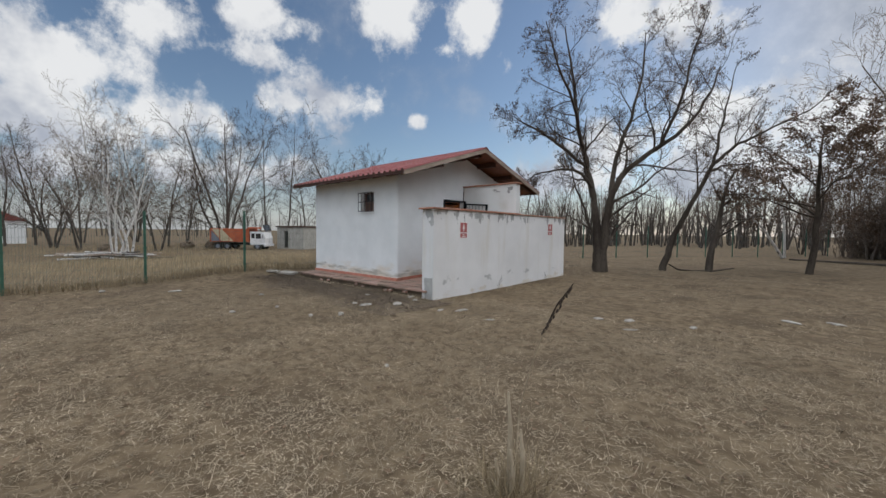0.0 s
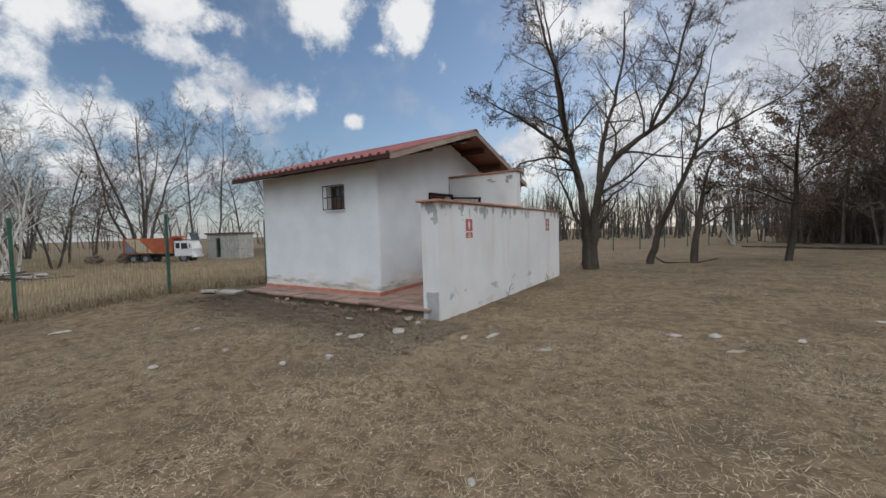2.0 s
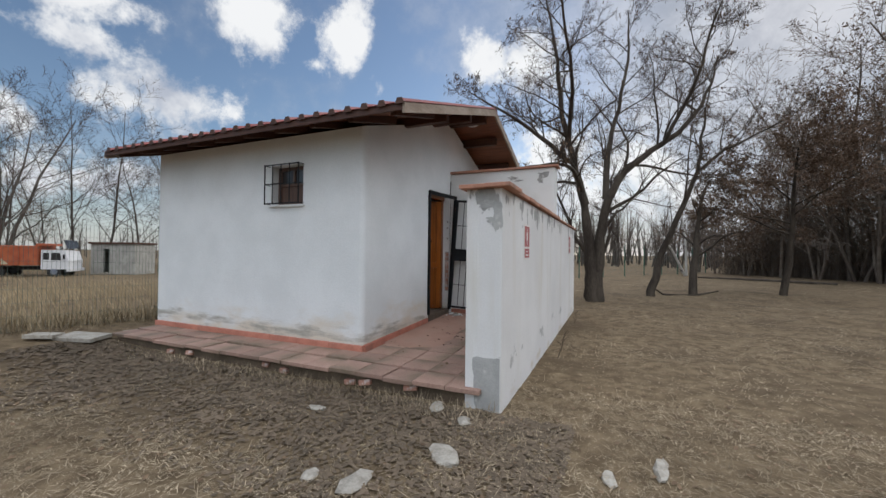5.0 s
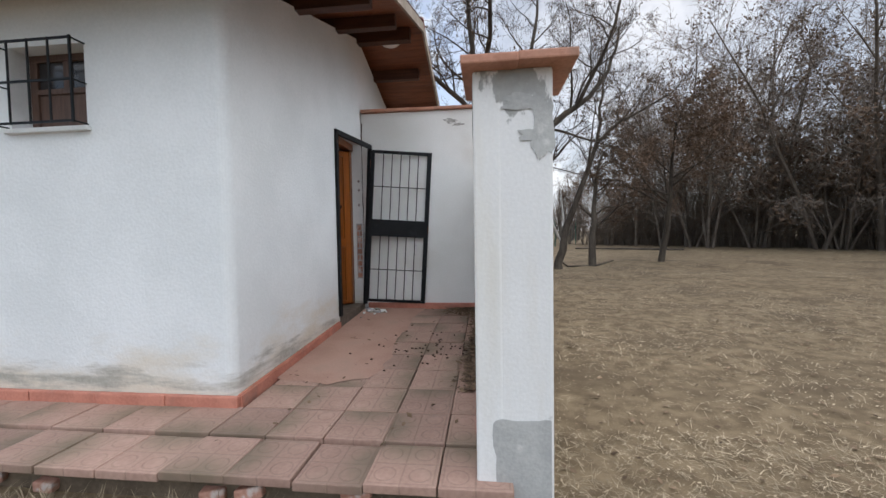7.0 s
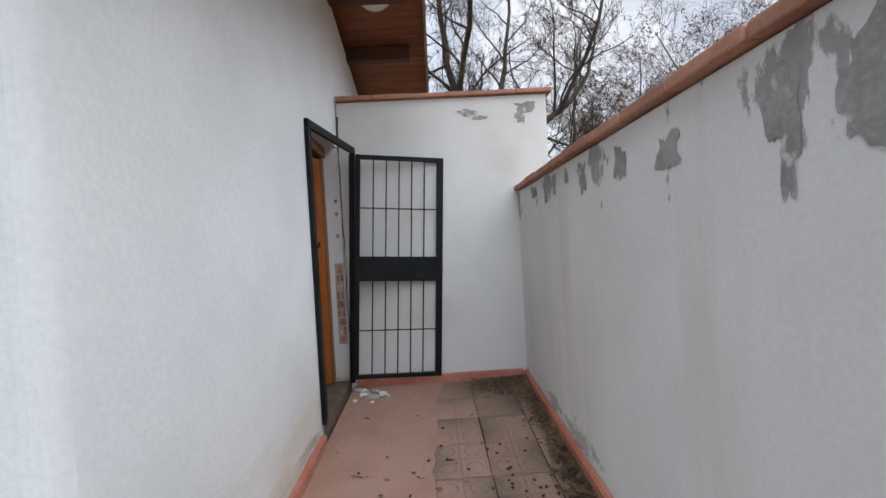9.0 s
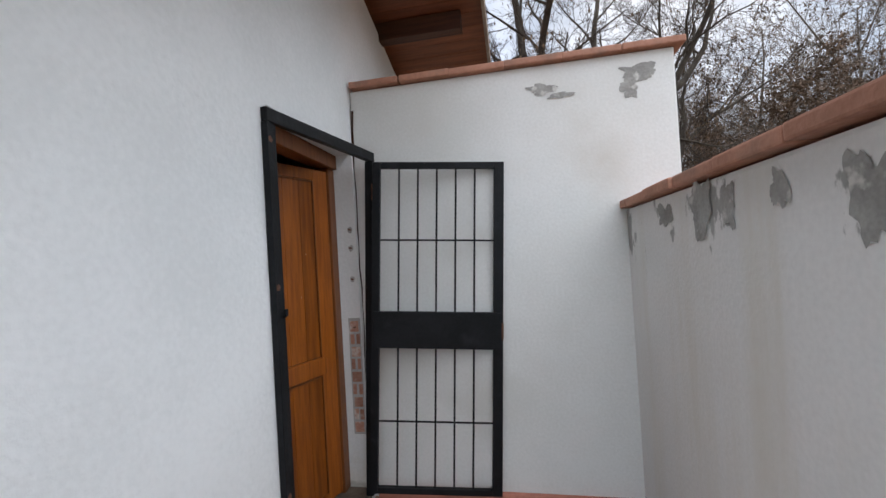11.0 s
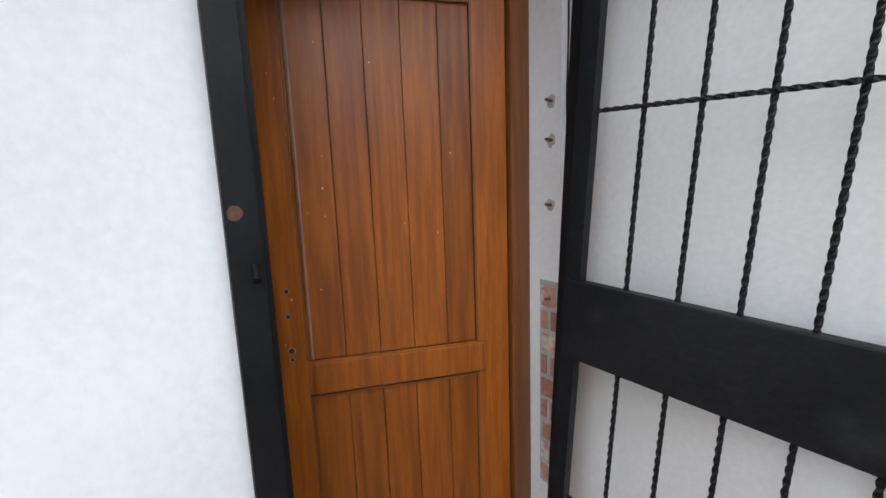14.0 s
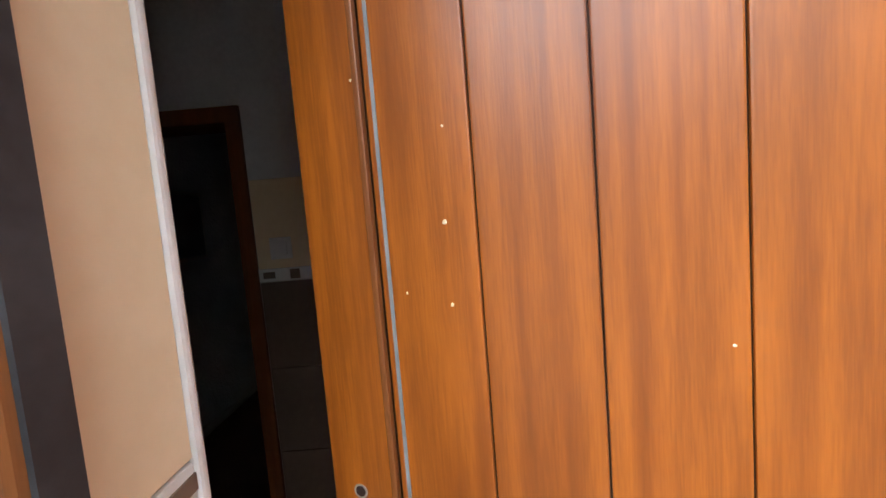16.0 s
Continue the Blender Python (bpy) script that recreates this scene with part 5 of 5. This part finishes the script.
# far belt of woods on the horizon
g = Grow(92)
BELT = [(4, .08, .05, 6, .25, 40, .4, 3), (3, .15, .02, 3, .2, 40, .5, 3), (2, .2, 0, 0, 0, 0, 0, 3)]
for k in range(760):
    a, d = (rng.uniform(-1.9, .75), rng.uniform(105, 160)) if k < 420 else (rng.uniform(-.62, .22), rng.uniform(52, 84))
    x, y = -6 + d * math.sin(a), 5 + d * math.cos(a)
    g.branch((x, y, -.5), (rng.uniform(-.1, .1), rng.uniform(-.1, .1), 1), rng.uniform(5, 10), .15, 0, BELT)
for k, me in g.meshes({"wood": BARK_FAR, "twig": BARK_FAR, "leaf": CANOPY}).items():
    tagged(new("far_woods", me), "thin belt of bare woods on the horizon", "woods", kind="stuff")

# fallen pale birch stems in front of the far fence
for a, b, r in (((-.9, 35.9, .1), (-2.9, 33.6, 3.4), .09), ((-.8, 36.0, .1), (-1.2, 35.2, 4.4), .08)):
    th = thing("fallen_birch", a[0], a[1], ground_z(a[0], a[1]), "pale leaning birch stem, broken off", "tree trunk", "fallen birches")
    part("stem", local(tube([a, tuple((p + q) / 2 + .1 for p, q in zip(a, b)), b], [r, r * .8, r * .4], 7), th), BIRCH, th)
th = thing("fallen_branch", -3.6, 19.6, .05, "fallen bent branch lying on the grass", "branch")
part("stem", local(tube([(-4.1, 19.3, .35), (-3.8, 19.5, .12), (-3.2, 19.9, .08), (-2.7, 20.0, .10), (-2.0, 20.4, .25)], [.02, .035, .04, .035, .02], 6), th), BARK, th)
th = thing("fallen_log", 3, 31, .1, "long dark log lying at the wood's edge", "log")
part("stem", local(tube([(-.5, 33.5, .12), (2.2, 31.5, .14), (5.0, 30.2, .12)], [.05, .08, .06], 7), th), BARK, th)


# ---- field side: lorry, shed, log pile, white house ----
def wheel(th, x, y, r):
    bm = tube([(0, -.14, 0), (0, .14, 0)], r, 20)
    bmesh.ops.transform(bm, matrix=Matrix.Translation((x, y, r)), verts=bm.verts)
    t = part("wheel", bm, RUBBER, th, "black lorry tyre")
    bm = tube([(0, -.15, 0), (0, .15, 0)], r * .5, 14)
    bmesh.ops.transform(bm, matrix=Matrix.Translation((x, y, r)), verts=bm.verts)
    part("rim", bm, TRUCK_BLUE, t)


lorry = thing("tipper_lorry", -44.1, 17.62, ground_z(-44.1, 17.62) - .05, "old tipper lorry with a faded red striped body and white cab", "lorry")
lorry.scale = (.82, .82, .82)
lorry.rotation_euler.z = math.atan2(19.73 - 15.01, -41.75 + 46.94)
bed = part("tipper_body", box(-3.6, 1.3, -1.2, 1.2, 1.05, 2.75, .05), TRUCK_RED, lorry, "faded orange-red tipper body")
part("stripe", prism([(-3.45, 1.15), (-2.2, 1.15), (-3.45, 2.5)], "y", -1.225, -1.201), TRUCK_BLUE, bed, "faded blue stripe")
part("stripe", prism([(-2.15, 1.15), (-.7, 1.15), (-2.1, 2.65), (-3.4, 2.65)], "y", -1.225, -1.201), TRUCK_CREAM, bed, "faded cream stripe")
for x in (-3.55, -2.4, -1.2, 0, 1.2):
    part("rib", box(x - .04, x + .04, -1.26, -1.2, 1.05, 2.75), TRUCK_RED, bed)
part("tailgate", box(-3.68, -3.6, -1.2, 1.2, 1.05, 2.6, .02), TRUCK_RED, bed)
part("headboard", box(1.0, 1.9, -1.0, 1.0, 2.75, 2.95, .03), TRUCK_RED, bed)
part("chassis", box(-3.5, 3.2, -.45, .45, .65, .95), RUBBER, lorry)
cab = part("cab", prism([(1.45, .7), (3.3, .7), (3.35, 1.5), (3.05, 2.35), (1.45, 2.4)], "y", -1.15, 1.15), TRUCK_WHITE, lorry, "white lorry cab")
part("side_window", prism([(1.6, 1.55), (2.0, 1.55), (2.0, 2.15), (1.6, 2.15)], "y", -1.165, -1.151), GLASS_DARK, cab)
part("side_window", prism([(2.15, 1.5), (2.85, 1.5), (2.75, 2.15), (2.15, 2.15)], "y", -1.165, -1.151), GLASS_DARK, cab)
part("windscreen", box(3.0, 3.02, -1.0, 1.0, -.4, .4, 0, None, pose(.22, 0, 1.92, 0, -19, 0)), GLASS_DARK, cab)
part("bumper", box(3.2, 3.5, -1.15, 1.15, .5, .8, .04), TRUCK_WHITE, cab)
part("mirror", box(3.05, 3.12, -1.35, -1.2, 1.6, 2.0, .01), RUBBER, cab)
for x in (-2.7, -1.5, 2.35):
    for y in (-1.0, 1.0):
        wheel(lorry, x, y, .5)

shed = thing("block_shed", -42.9, 23.0, ground_z(-42.9, 23.0), "small grey concrete block shed with a dark doorway", "shed")
shed.rotation_euler.z = .37
shed.scale = (.62, .8, .98)
bm = bmesh.new()
for x0, x1, z0, z1 in ((-3.0, -1.35, -.2, 2.5), (-.45, 3.0, -.2, 2.5), (-1.35, -.45, 2.1, 2.5)):
    box(x0, x1, -1.3, -1.1, z0, z1, bm=bm)
box(-3.0, 3.0, 1.1, 1.3, -.2, 2.5, bm=bm), box(-3.0, -2.8, -1.1, 1.1, -.2, 2.5, bm=bm), box(2.8, 3.0, -1.1, 1.1, -.2, 2.5, bm=bm)
part("wall", bm, BLOCK, shed)
part("roof", box(-3.15, 3.15, -1.5, 1.5, 2.5, 2.65, .02), BEAM, shed, "dark flat roof edge")
part("step", box(-1.4, -.1, -1.6, -1.3, -.1, .15, .02), STONE, shed)

house = thing("white_house", -77.5, .1, ground_z(-77, 0), "white house corner far across the field", "house")
part("wall", box(-3, 1.2, -3, 2.2, -.3, 3.0), PLASTER, house)
part("roof", prism([(-3.3, 3.0), (2.5, 3.0), (-.4, 4.4)], "x", -3.2, 1.4), ROOF, house)
part("window", box(1.2, 1.23, -.6, .4, 1.0, 2.0), GLASS_DARK, house)

pile = thing("log_pile", -35.2, 5.4, ground_z(-35.2, 5.4), "heap of pale cut branches lying on the field", "log pile")
rng = random.Random(41)
for k in range(46):
    a = rng.uniform(-.35, .35) + .8
    L = rng.uniform(.9, 2.3)
    cx, cy, cz = rng.uniform(-1.6, 1.6), rng.uniform(-.7, .7), rng.uniform(.05, .5)
    dx, dy, dz = math.cos(a) * L, math.sin(a) * L, rng.uniform(-.15, .15)
    part("branch", tube([(cx * .75 - dx, cx * .65 + cy - dy, max(cz - dz, .03)), (cx * .75 + dx, cx * .65 + cy + dy, max(cz + dz, .03))], [rng.uniform(.03, .08), rng.uniform(.02, .05)], 6), (OLDWOOD, BIRCH, BARK_FAR)[k % 3], pile)
for sx, sy, w, label in ((-44, 6.5, .9, "rusty machine part standing on the field"), (-50, 14, .7, "dark scrap heap on the field"), (-47, 15.4, .6, "dark scrap heap on the field")):
    th = thing("scrap_heap", sx, sy, ground_z(sx, sy), label, "scrap")
    bm = bmesh.new()
    for k in range(4):
        blob(bm, rng.uniform(-w, w), rng.uniform(-.4, .4), rng.uniform(.2, .5), rng.uniform(.3, .6), rng.uniform(.3, .5), rng.uniform(.2, .45), rng, .3, 2)
    part("heap", bm, EARTH, th)

# ---- clutter near the house ----
rng = random.Random(61)
def stone(x, y, w, d, h, label, mat=STONE, z=None):
    z = ground_z(x, y) if z is None else z
    th = blob(bmesh.new(), 0, 0, h * .25, w / 2, d / 2, h / 2, rng, .18, 2, rng.uniform(0, 3))
    ob = link_mesh("stone", th, mat)
    ob.location = (x, y, z)
    return tagged(ob, label, "stone")


for x, y, w, d, h in ((-6.80, 5.87, .30, .16, .06), (-7.11, 5.82, .16, .10, .05), (-6.83, 7.20, .22, .14, .07), (-6.49, 7.02, .18, .12, .06), (-5.00, 6.86, .34, .10, .04), (-5.32, 6.60, .20, .09, .04), (-4.11, 6.55, .22, .09, .03),
                      (-2.77, 8.10, .20, .12, .05), (-2.29, 8.29, .22, .14, .06), (-6.65, 4.54, .11, .08, .05), (-6.31, 4.96, .11, .10, .09), (-7.93, 3.66, .16, .10, .05), (-7.84, 6.70, .20, .10, .04), (-.15, 10.16, .34, .12, .04), (.44, 10.57, .30, .12, .04),
                      (-1.35, 8.55, .18, .10, .04), (-11.46, 3.59, .30, .12, .05), (-12.62, 2.35, .18, .12, .07), (-7.9, 4.5, .08, .06, .05), (-9.6, 4.9, .12, .08, .05), (-3.6, 3.8, .07, .05, .04), (-2.09, 7.67, .26, .07, .03), (-6.42, 6.42, .20, .34, .06)):
    stone(x, y, w, d, h, "pale flat stone half sunk in dry grass")
for x, y, w, d, a in ((-12.55, 7.0, .6, .35, 20), (-12.3, 7.62, .5, .3, -12), (-12.9, 6.7, .35, .3, 40)):
    ob = link_mesh("broken_slab", box(-w / 2, w / 2, -d / 2, d / 2, -.03, .03, .01), STONE)
    ob.matrix_basis = pose(x, y, ground_z(x, y) + .05, rng.uniform(-4, 4), rng.uniform(-4, 4), a)
    tagged(ob, "broken pale concrete slab lying at the terrace corner", "slab")
for k in range(22):
    x, y = -8.17 + abs(rng.gauss(0, .16)), 10.70 - abs(rng.gauss(0, .14))
    w = rng.uniform(.02, .07)
    ob = link_mesh("plaster_lump", blob(bmesh.new(), 0, 0, w * .25, w * .7, w * .5, w * .4, rng, .3, 1), (STONE, PLASTER_DIRTY, CEMENT)[k % 3])
    ob.location = (x, y, floor_z(y) + .004)
    tagged(ob, "broken lump of white plaster on the floor", "rubble", "plaster rubble")
for k in range(7):
    w = rng.uniform(.08, .16)
    ob = link_mesh("brick_fragment", box(-w / 2, w / 2, -.04, .04, -.03, .03, .012), BRICK)
    x = (-7.95, -7.75, -9.2, -8.9, -10.6, -7.2, -11.0)[k]
    ob.matrix_basis = pose(x, front_edge(x) + .04, .05 + .02 * (k % 3), rng.uniform(-15, 15), rng.uniform(-10, 10), rng.uniform(-20, 20))
    tagged(ob, "broken red brick under the terrace edge", "brick", "brick fragments")


def scatter(name, pts, size, mat, label, category, flat=.35, aspect=.55):
    """Many small flat scraps as one mesh."""
    r = np.random.RandomState(len(pts))
    c = np.asarray(pts, float)
    n = len(c)
    s = size * r.uniform(.6, 1.4, n)
    a = r.uniform(0, 6.28, n)
    A = np.stack((np.cos(a), np.sin(a), r.uniform(-flat, flat, n)), 1) * s[:, None]
    B = np.stack((-np.sin(a), np.cos(a), r.uniform(-flat, flat, n)), 1) * s[:, None] * aspect
    v = np.stack((c - A, c + B, c + A * .9, c - B), 1).reshape(-1, 3)
    ob = new(name, raw_mesh(name, v, np.arange(4 * n).reshape(-1, 4), mat))
    return tagged(ob, label, category, kind="stuff")


pts = []
for k in range(2600):
    t = rng.random()
    if t < .55:
        x, y = XPI - .05 - abs(rng.gauss(0, .20)), YE - .06 - abs(rng.gauss(0, .16))
    else:
        x, y = XPI - .05 - abs(rng.gauss(0, .06)), rng.uniform(8.3, YE - .1)
    pts.append((x, y, floor_z(y) + .008 + rng.uniform(0, .02)))
for k in range(60):
    y = rng.uniform(7.5, 10.7)
    pts.append((rng.uniform(-8.15, XPI - .06), y, floor_z(y) + .012))
scatter("leaf_litter", pts, .022, LEAF, "dead leaves blown into the terrace corner", "leaves")
pts = [(-7.05 + rng.gauss(0, .22), 9.15 + rng.gauss(0, .22)) for k in range(48)] + [(rng.uniform(-8, -6.8), rng.uniform(8.6, 10)) for k in range(10)]
bm = bmesh.new()
for x, y in pts:
    blob(bm, x, y, floor_z(y) + .012, .011, .009, .007, rng, .3, 1)
tagged(link_mesh("droppings", bm, GROOVE), "small dark droppings scattered on the tiles", "droppings", kind="stuff")


# ---- grass ----
def blades(name, xy, zf, length, width, tilt, mat, label, seed, bend=.35):
    """Straws: each a narrow bent blade of two faces, lying or leaning."""
    r = np.random.RandomState(seed)
    n = len(xy)
    c = np.column_stack((xy, zf))
    L = length * r.uniform(.45, 1.35, n)
    az, el = r.uniform(0, 2 * np.pi, n), np.radians(r.uniform(tilt[0], tilt[1], n))
    d = np.stack((np.cos(az) * np.cos(el), np.sin(az) * np.cos(el), np.sin(el)), 1)
    side = np.stack((-np.sin(az), np.cos(az), r.uniform(-.3, .3, n)), 1) * (width * r.uniform(.6, 1.4, n))[:, None]
    az2 = az + r.normal(0, bend, n)
    d2 = np.stack((np.cos(az2) * np.cos(el), np.sin(az2) * np.cos(el), np.sin(el) - bend * .8), 1)
    m = c + d * (L * .55)[:, None]
    e = m + d2 * (L * .45)[:, None]
    v = np.stack((c - side, c + side, m + side * .8, m - side * .8, e), 1).reshape(-1, 3)
    o = np.arange(n) * 5
    f = np.concatenate((np.stack((o, o + 1, o + 2), 1), np.stack((o, o + 2, o + 3), 1), np.stack((o + 3, o + 2, o + 4), 1)))
    ob = new(name, raw_mesh(name, v, f, mat))
    return tagged(ob, label, "grass", kind="stuff")


def lawn_points(n, seed, x0, x1, y0, y1, dens):
    r = np.random.RandomState(seed)
    out = []
    while len(out) < n:
        x, y = r.uniform(x0, x1), r.uniform(y0, y1)
        if (XW - .2 < x < XPO + .02 and 7.3 < y < YB + .4) or (XPI - .05 < x < XPO + .03 and 7.3 < y < YP1) or (TERR_L - .02 < x < XPI and 7.26 < y < 8.1):
            continue
        if r.rand() < dens(x, y):
            out.append((x, y, ground_z(x, y)))
    return np.array(out)


def patchy(x, y):
    k = .68 + .5 * noise.noise((x * .55, y * .55, 2)) + .4 * noise.noise((x * 1.9, y * 1.9, 5))
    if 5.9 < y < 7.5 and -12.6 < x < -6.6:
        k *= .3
    return min(max(k, .06), 1)


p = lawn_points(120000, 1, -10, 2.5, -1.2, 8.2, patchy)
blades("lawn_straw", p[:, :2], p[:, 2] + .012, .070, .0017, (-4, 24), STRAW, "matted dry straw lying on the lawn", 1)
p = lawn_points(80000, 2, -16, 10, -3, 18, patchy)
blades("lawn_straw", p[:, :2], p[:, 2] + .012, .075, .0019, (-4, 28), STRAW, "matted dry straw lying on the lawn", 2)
p = lawn_points(60000, 3, -14, 18, 9.5, 30, patchy)
blades("lawn_straw", p[:, :2], p[:, 2] + .012, .08, .003, (0, 35), STRAW, "dry straw on the far lawn", 3)
p = lawn_points(6000, 4, -11, 3, -1, 8.5, patchy)
blades("lawn_tufts", p[:, :2], p[:, 2], .10, .0014, (20, 70), STRAW, "short dry standing grass blades", 4)
p = lawn_points(2600, 5, -10, 2, -.5, 7.2, lambda x, y: 1)
blades("long_straws", p[:, :2], p[:, 2] + .02, .30, .0013, (0, 16), STRAW, "long bent dry straws on the lawn", 5, .5)
p = lawn_points(16000, 6, -14, 8, -2, 17, patchy)
scatter("lawn_leaves", p + np.array((0, 0, .02)), .022, LEAF, "small dead leaves in the dry lawn", "leaves")
# dark scraps that make the ground darker towards the terrace front
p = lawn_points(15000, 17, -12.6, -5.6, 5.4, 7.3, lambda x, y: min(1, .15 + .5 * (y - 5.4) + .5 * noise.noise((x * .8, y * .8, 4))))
scatter("earth_crumbs", p + np.array((0, 0, .016)), .028, EARTH, "small dark scraps strewn thicker towards the terrace", "earth")
p = lawn_points(45000, 7, -12, 7, -1.5, 14, patchy)
scatter("lawn_chips", p + np.array((0, 0, .018)), .010, STRAW, "pale straw chips in the dry lawn", "straw")
# taller grass along the fence, the terrace edge and over the field
p = np.array([(x + random.gauss(0, .25), y, ground_z(x, y)) for x, y in [(-13.45 - .013 * (yy + 4.5) + 0, yy) for yy in np.random.RandomState(8).uniform(-6, 17, 7000)]])
blades("fence_grass", p[:, :2], p[:, 2], .34, .004, (45, 88), STALK, "tall dry grass along the fence", 8)
rr = np.random.RandomState(9)
p = np.array([(x, front_edge(x) - abs(rr.normal(0, .16)) - .02, 0) for x in rr.uniform(TERR_L, XPI + .3, 1900)])
p[:, 2] = [ground_z(x, y) for x, y, _ in p]
blades("edge_grass", p[:, :2], p[:, 2], .12, .0025, (10, 75), STRAW, "dry grass along the terrace edge", 9)
rr = np.random.RandomState(10)
d = np.concatenate((rr.uniform(.3, 14, 22000), rr.uniform(10, 45, 22000)))
yy = rr.uniform(-14, 30, len(d)) * (1 + d / 60)
p = np.column_stack((-13.7 - d, yy))
z = np.array([ground_z(x, y) for x, y in p])
blades("field_grass", p, z, .42, .008, (40, 88), STALK, "tall straw-coloured dry grass on the field", 10)
# weeds
for x, y, h, label in ((-6.05, 9.6, .38, "dry branching weed beside the wall"), (-6.1, 12.3, .25, "dry weed beside the wall")):
    th = thing("dry_weed", x, y, ground_z(x, y), label, "weed")
    part("stalk", tube([(0, 0, -.03), (.06, .05, h * .4), (.2 * h, .12 * h, h * .75), (.34 * h, .2 * h, h)], [.006, .005, .004, .002], 5), TWIG, th)
    for k in range(7):
        f = .35 + .09 * k
        part("side_shoot", tube([(.3 * h * f, .18 * h * f, h * f), (.3 * h * f + rng.uniform(-.1, .1), .18 * h * f + rng.uniform(-.1, .1), h * f + rng.uniform(.03, .12))], [.003, .001], 4), TWIG, th)
PALE_STEM = material("pale_dead_stem", (.30, .24, .16), (.46, .38, .27), 12, .9, .3, 60, stretch=(3, 3, .5))
th = thing("dry_weed", -1.28, 2.83, ground_z(-1.28, 2.83), "tall thin dark dry weed stalk leaning over the lawn", "weed")
part("lower_stalk", local(tube([(-1.28, 2.83, -.03), (-1.24, 2.82, .55), (-1.12, 2.76, .9), (-1.03, 2.70, 1.07)], [.003, .0025, .002, .003], 6), th), PALE_STEM, th, "thin pale lower stalk")
part("stalk", local(tube([(-1.03, 2.70, 1.07), (-.92, 2.60, 1.22), (-.80, 2.50, 1.34)], [.004, .0045, .002], 6), th), TWIG, th)
for k in range(26):
    f = k / 26
    c = Vector((-1.05, 2.71, 1.04)).lerp(Vector((-.81, 2.51, 1.33)), f)
    part("seed_head", local(blob(bmesh.new(), c.x + rng.uniform(-.006, .006), c.y + rng.uniform(-.006, .006), c.z, .006, .006, .008, rng, .3, 1), th), TWIG, th)
rr = np.random.RandomState(44)
p = np.column_stack((-1.28 + rr.normal(0, .11, 420), 2.82 + rr.normal(0, .11, 420)))
blades("weed_clump", p, np.array([ground_z(x, y) for x, y in p]), .34, .0022, (15, 85), STALK, "dry grass clump round broken weed stems", 45, .6)
for x, y, h in ((-1.31, 2.83, .62), (-1.23, 2.84, .42), (-1.27, 2.80, .3), (-1.36, 2.78, .22)):
    th = thing("weed_stalk", x, y, ground_z(x, y), "thick broken dry weed stem standing in grass", "weed", "broken stems")
    part("stem", tube([(0, 0, -.04), (.01, -.005, h * .6), (-.012, .0, h)], [.016, .015, .007], 8), PALE_STEM, th)
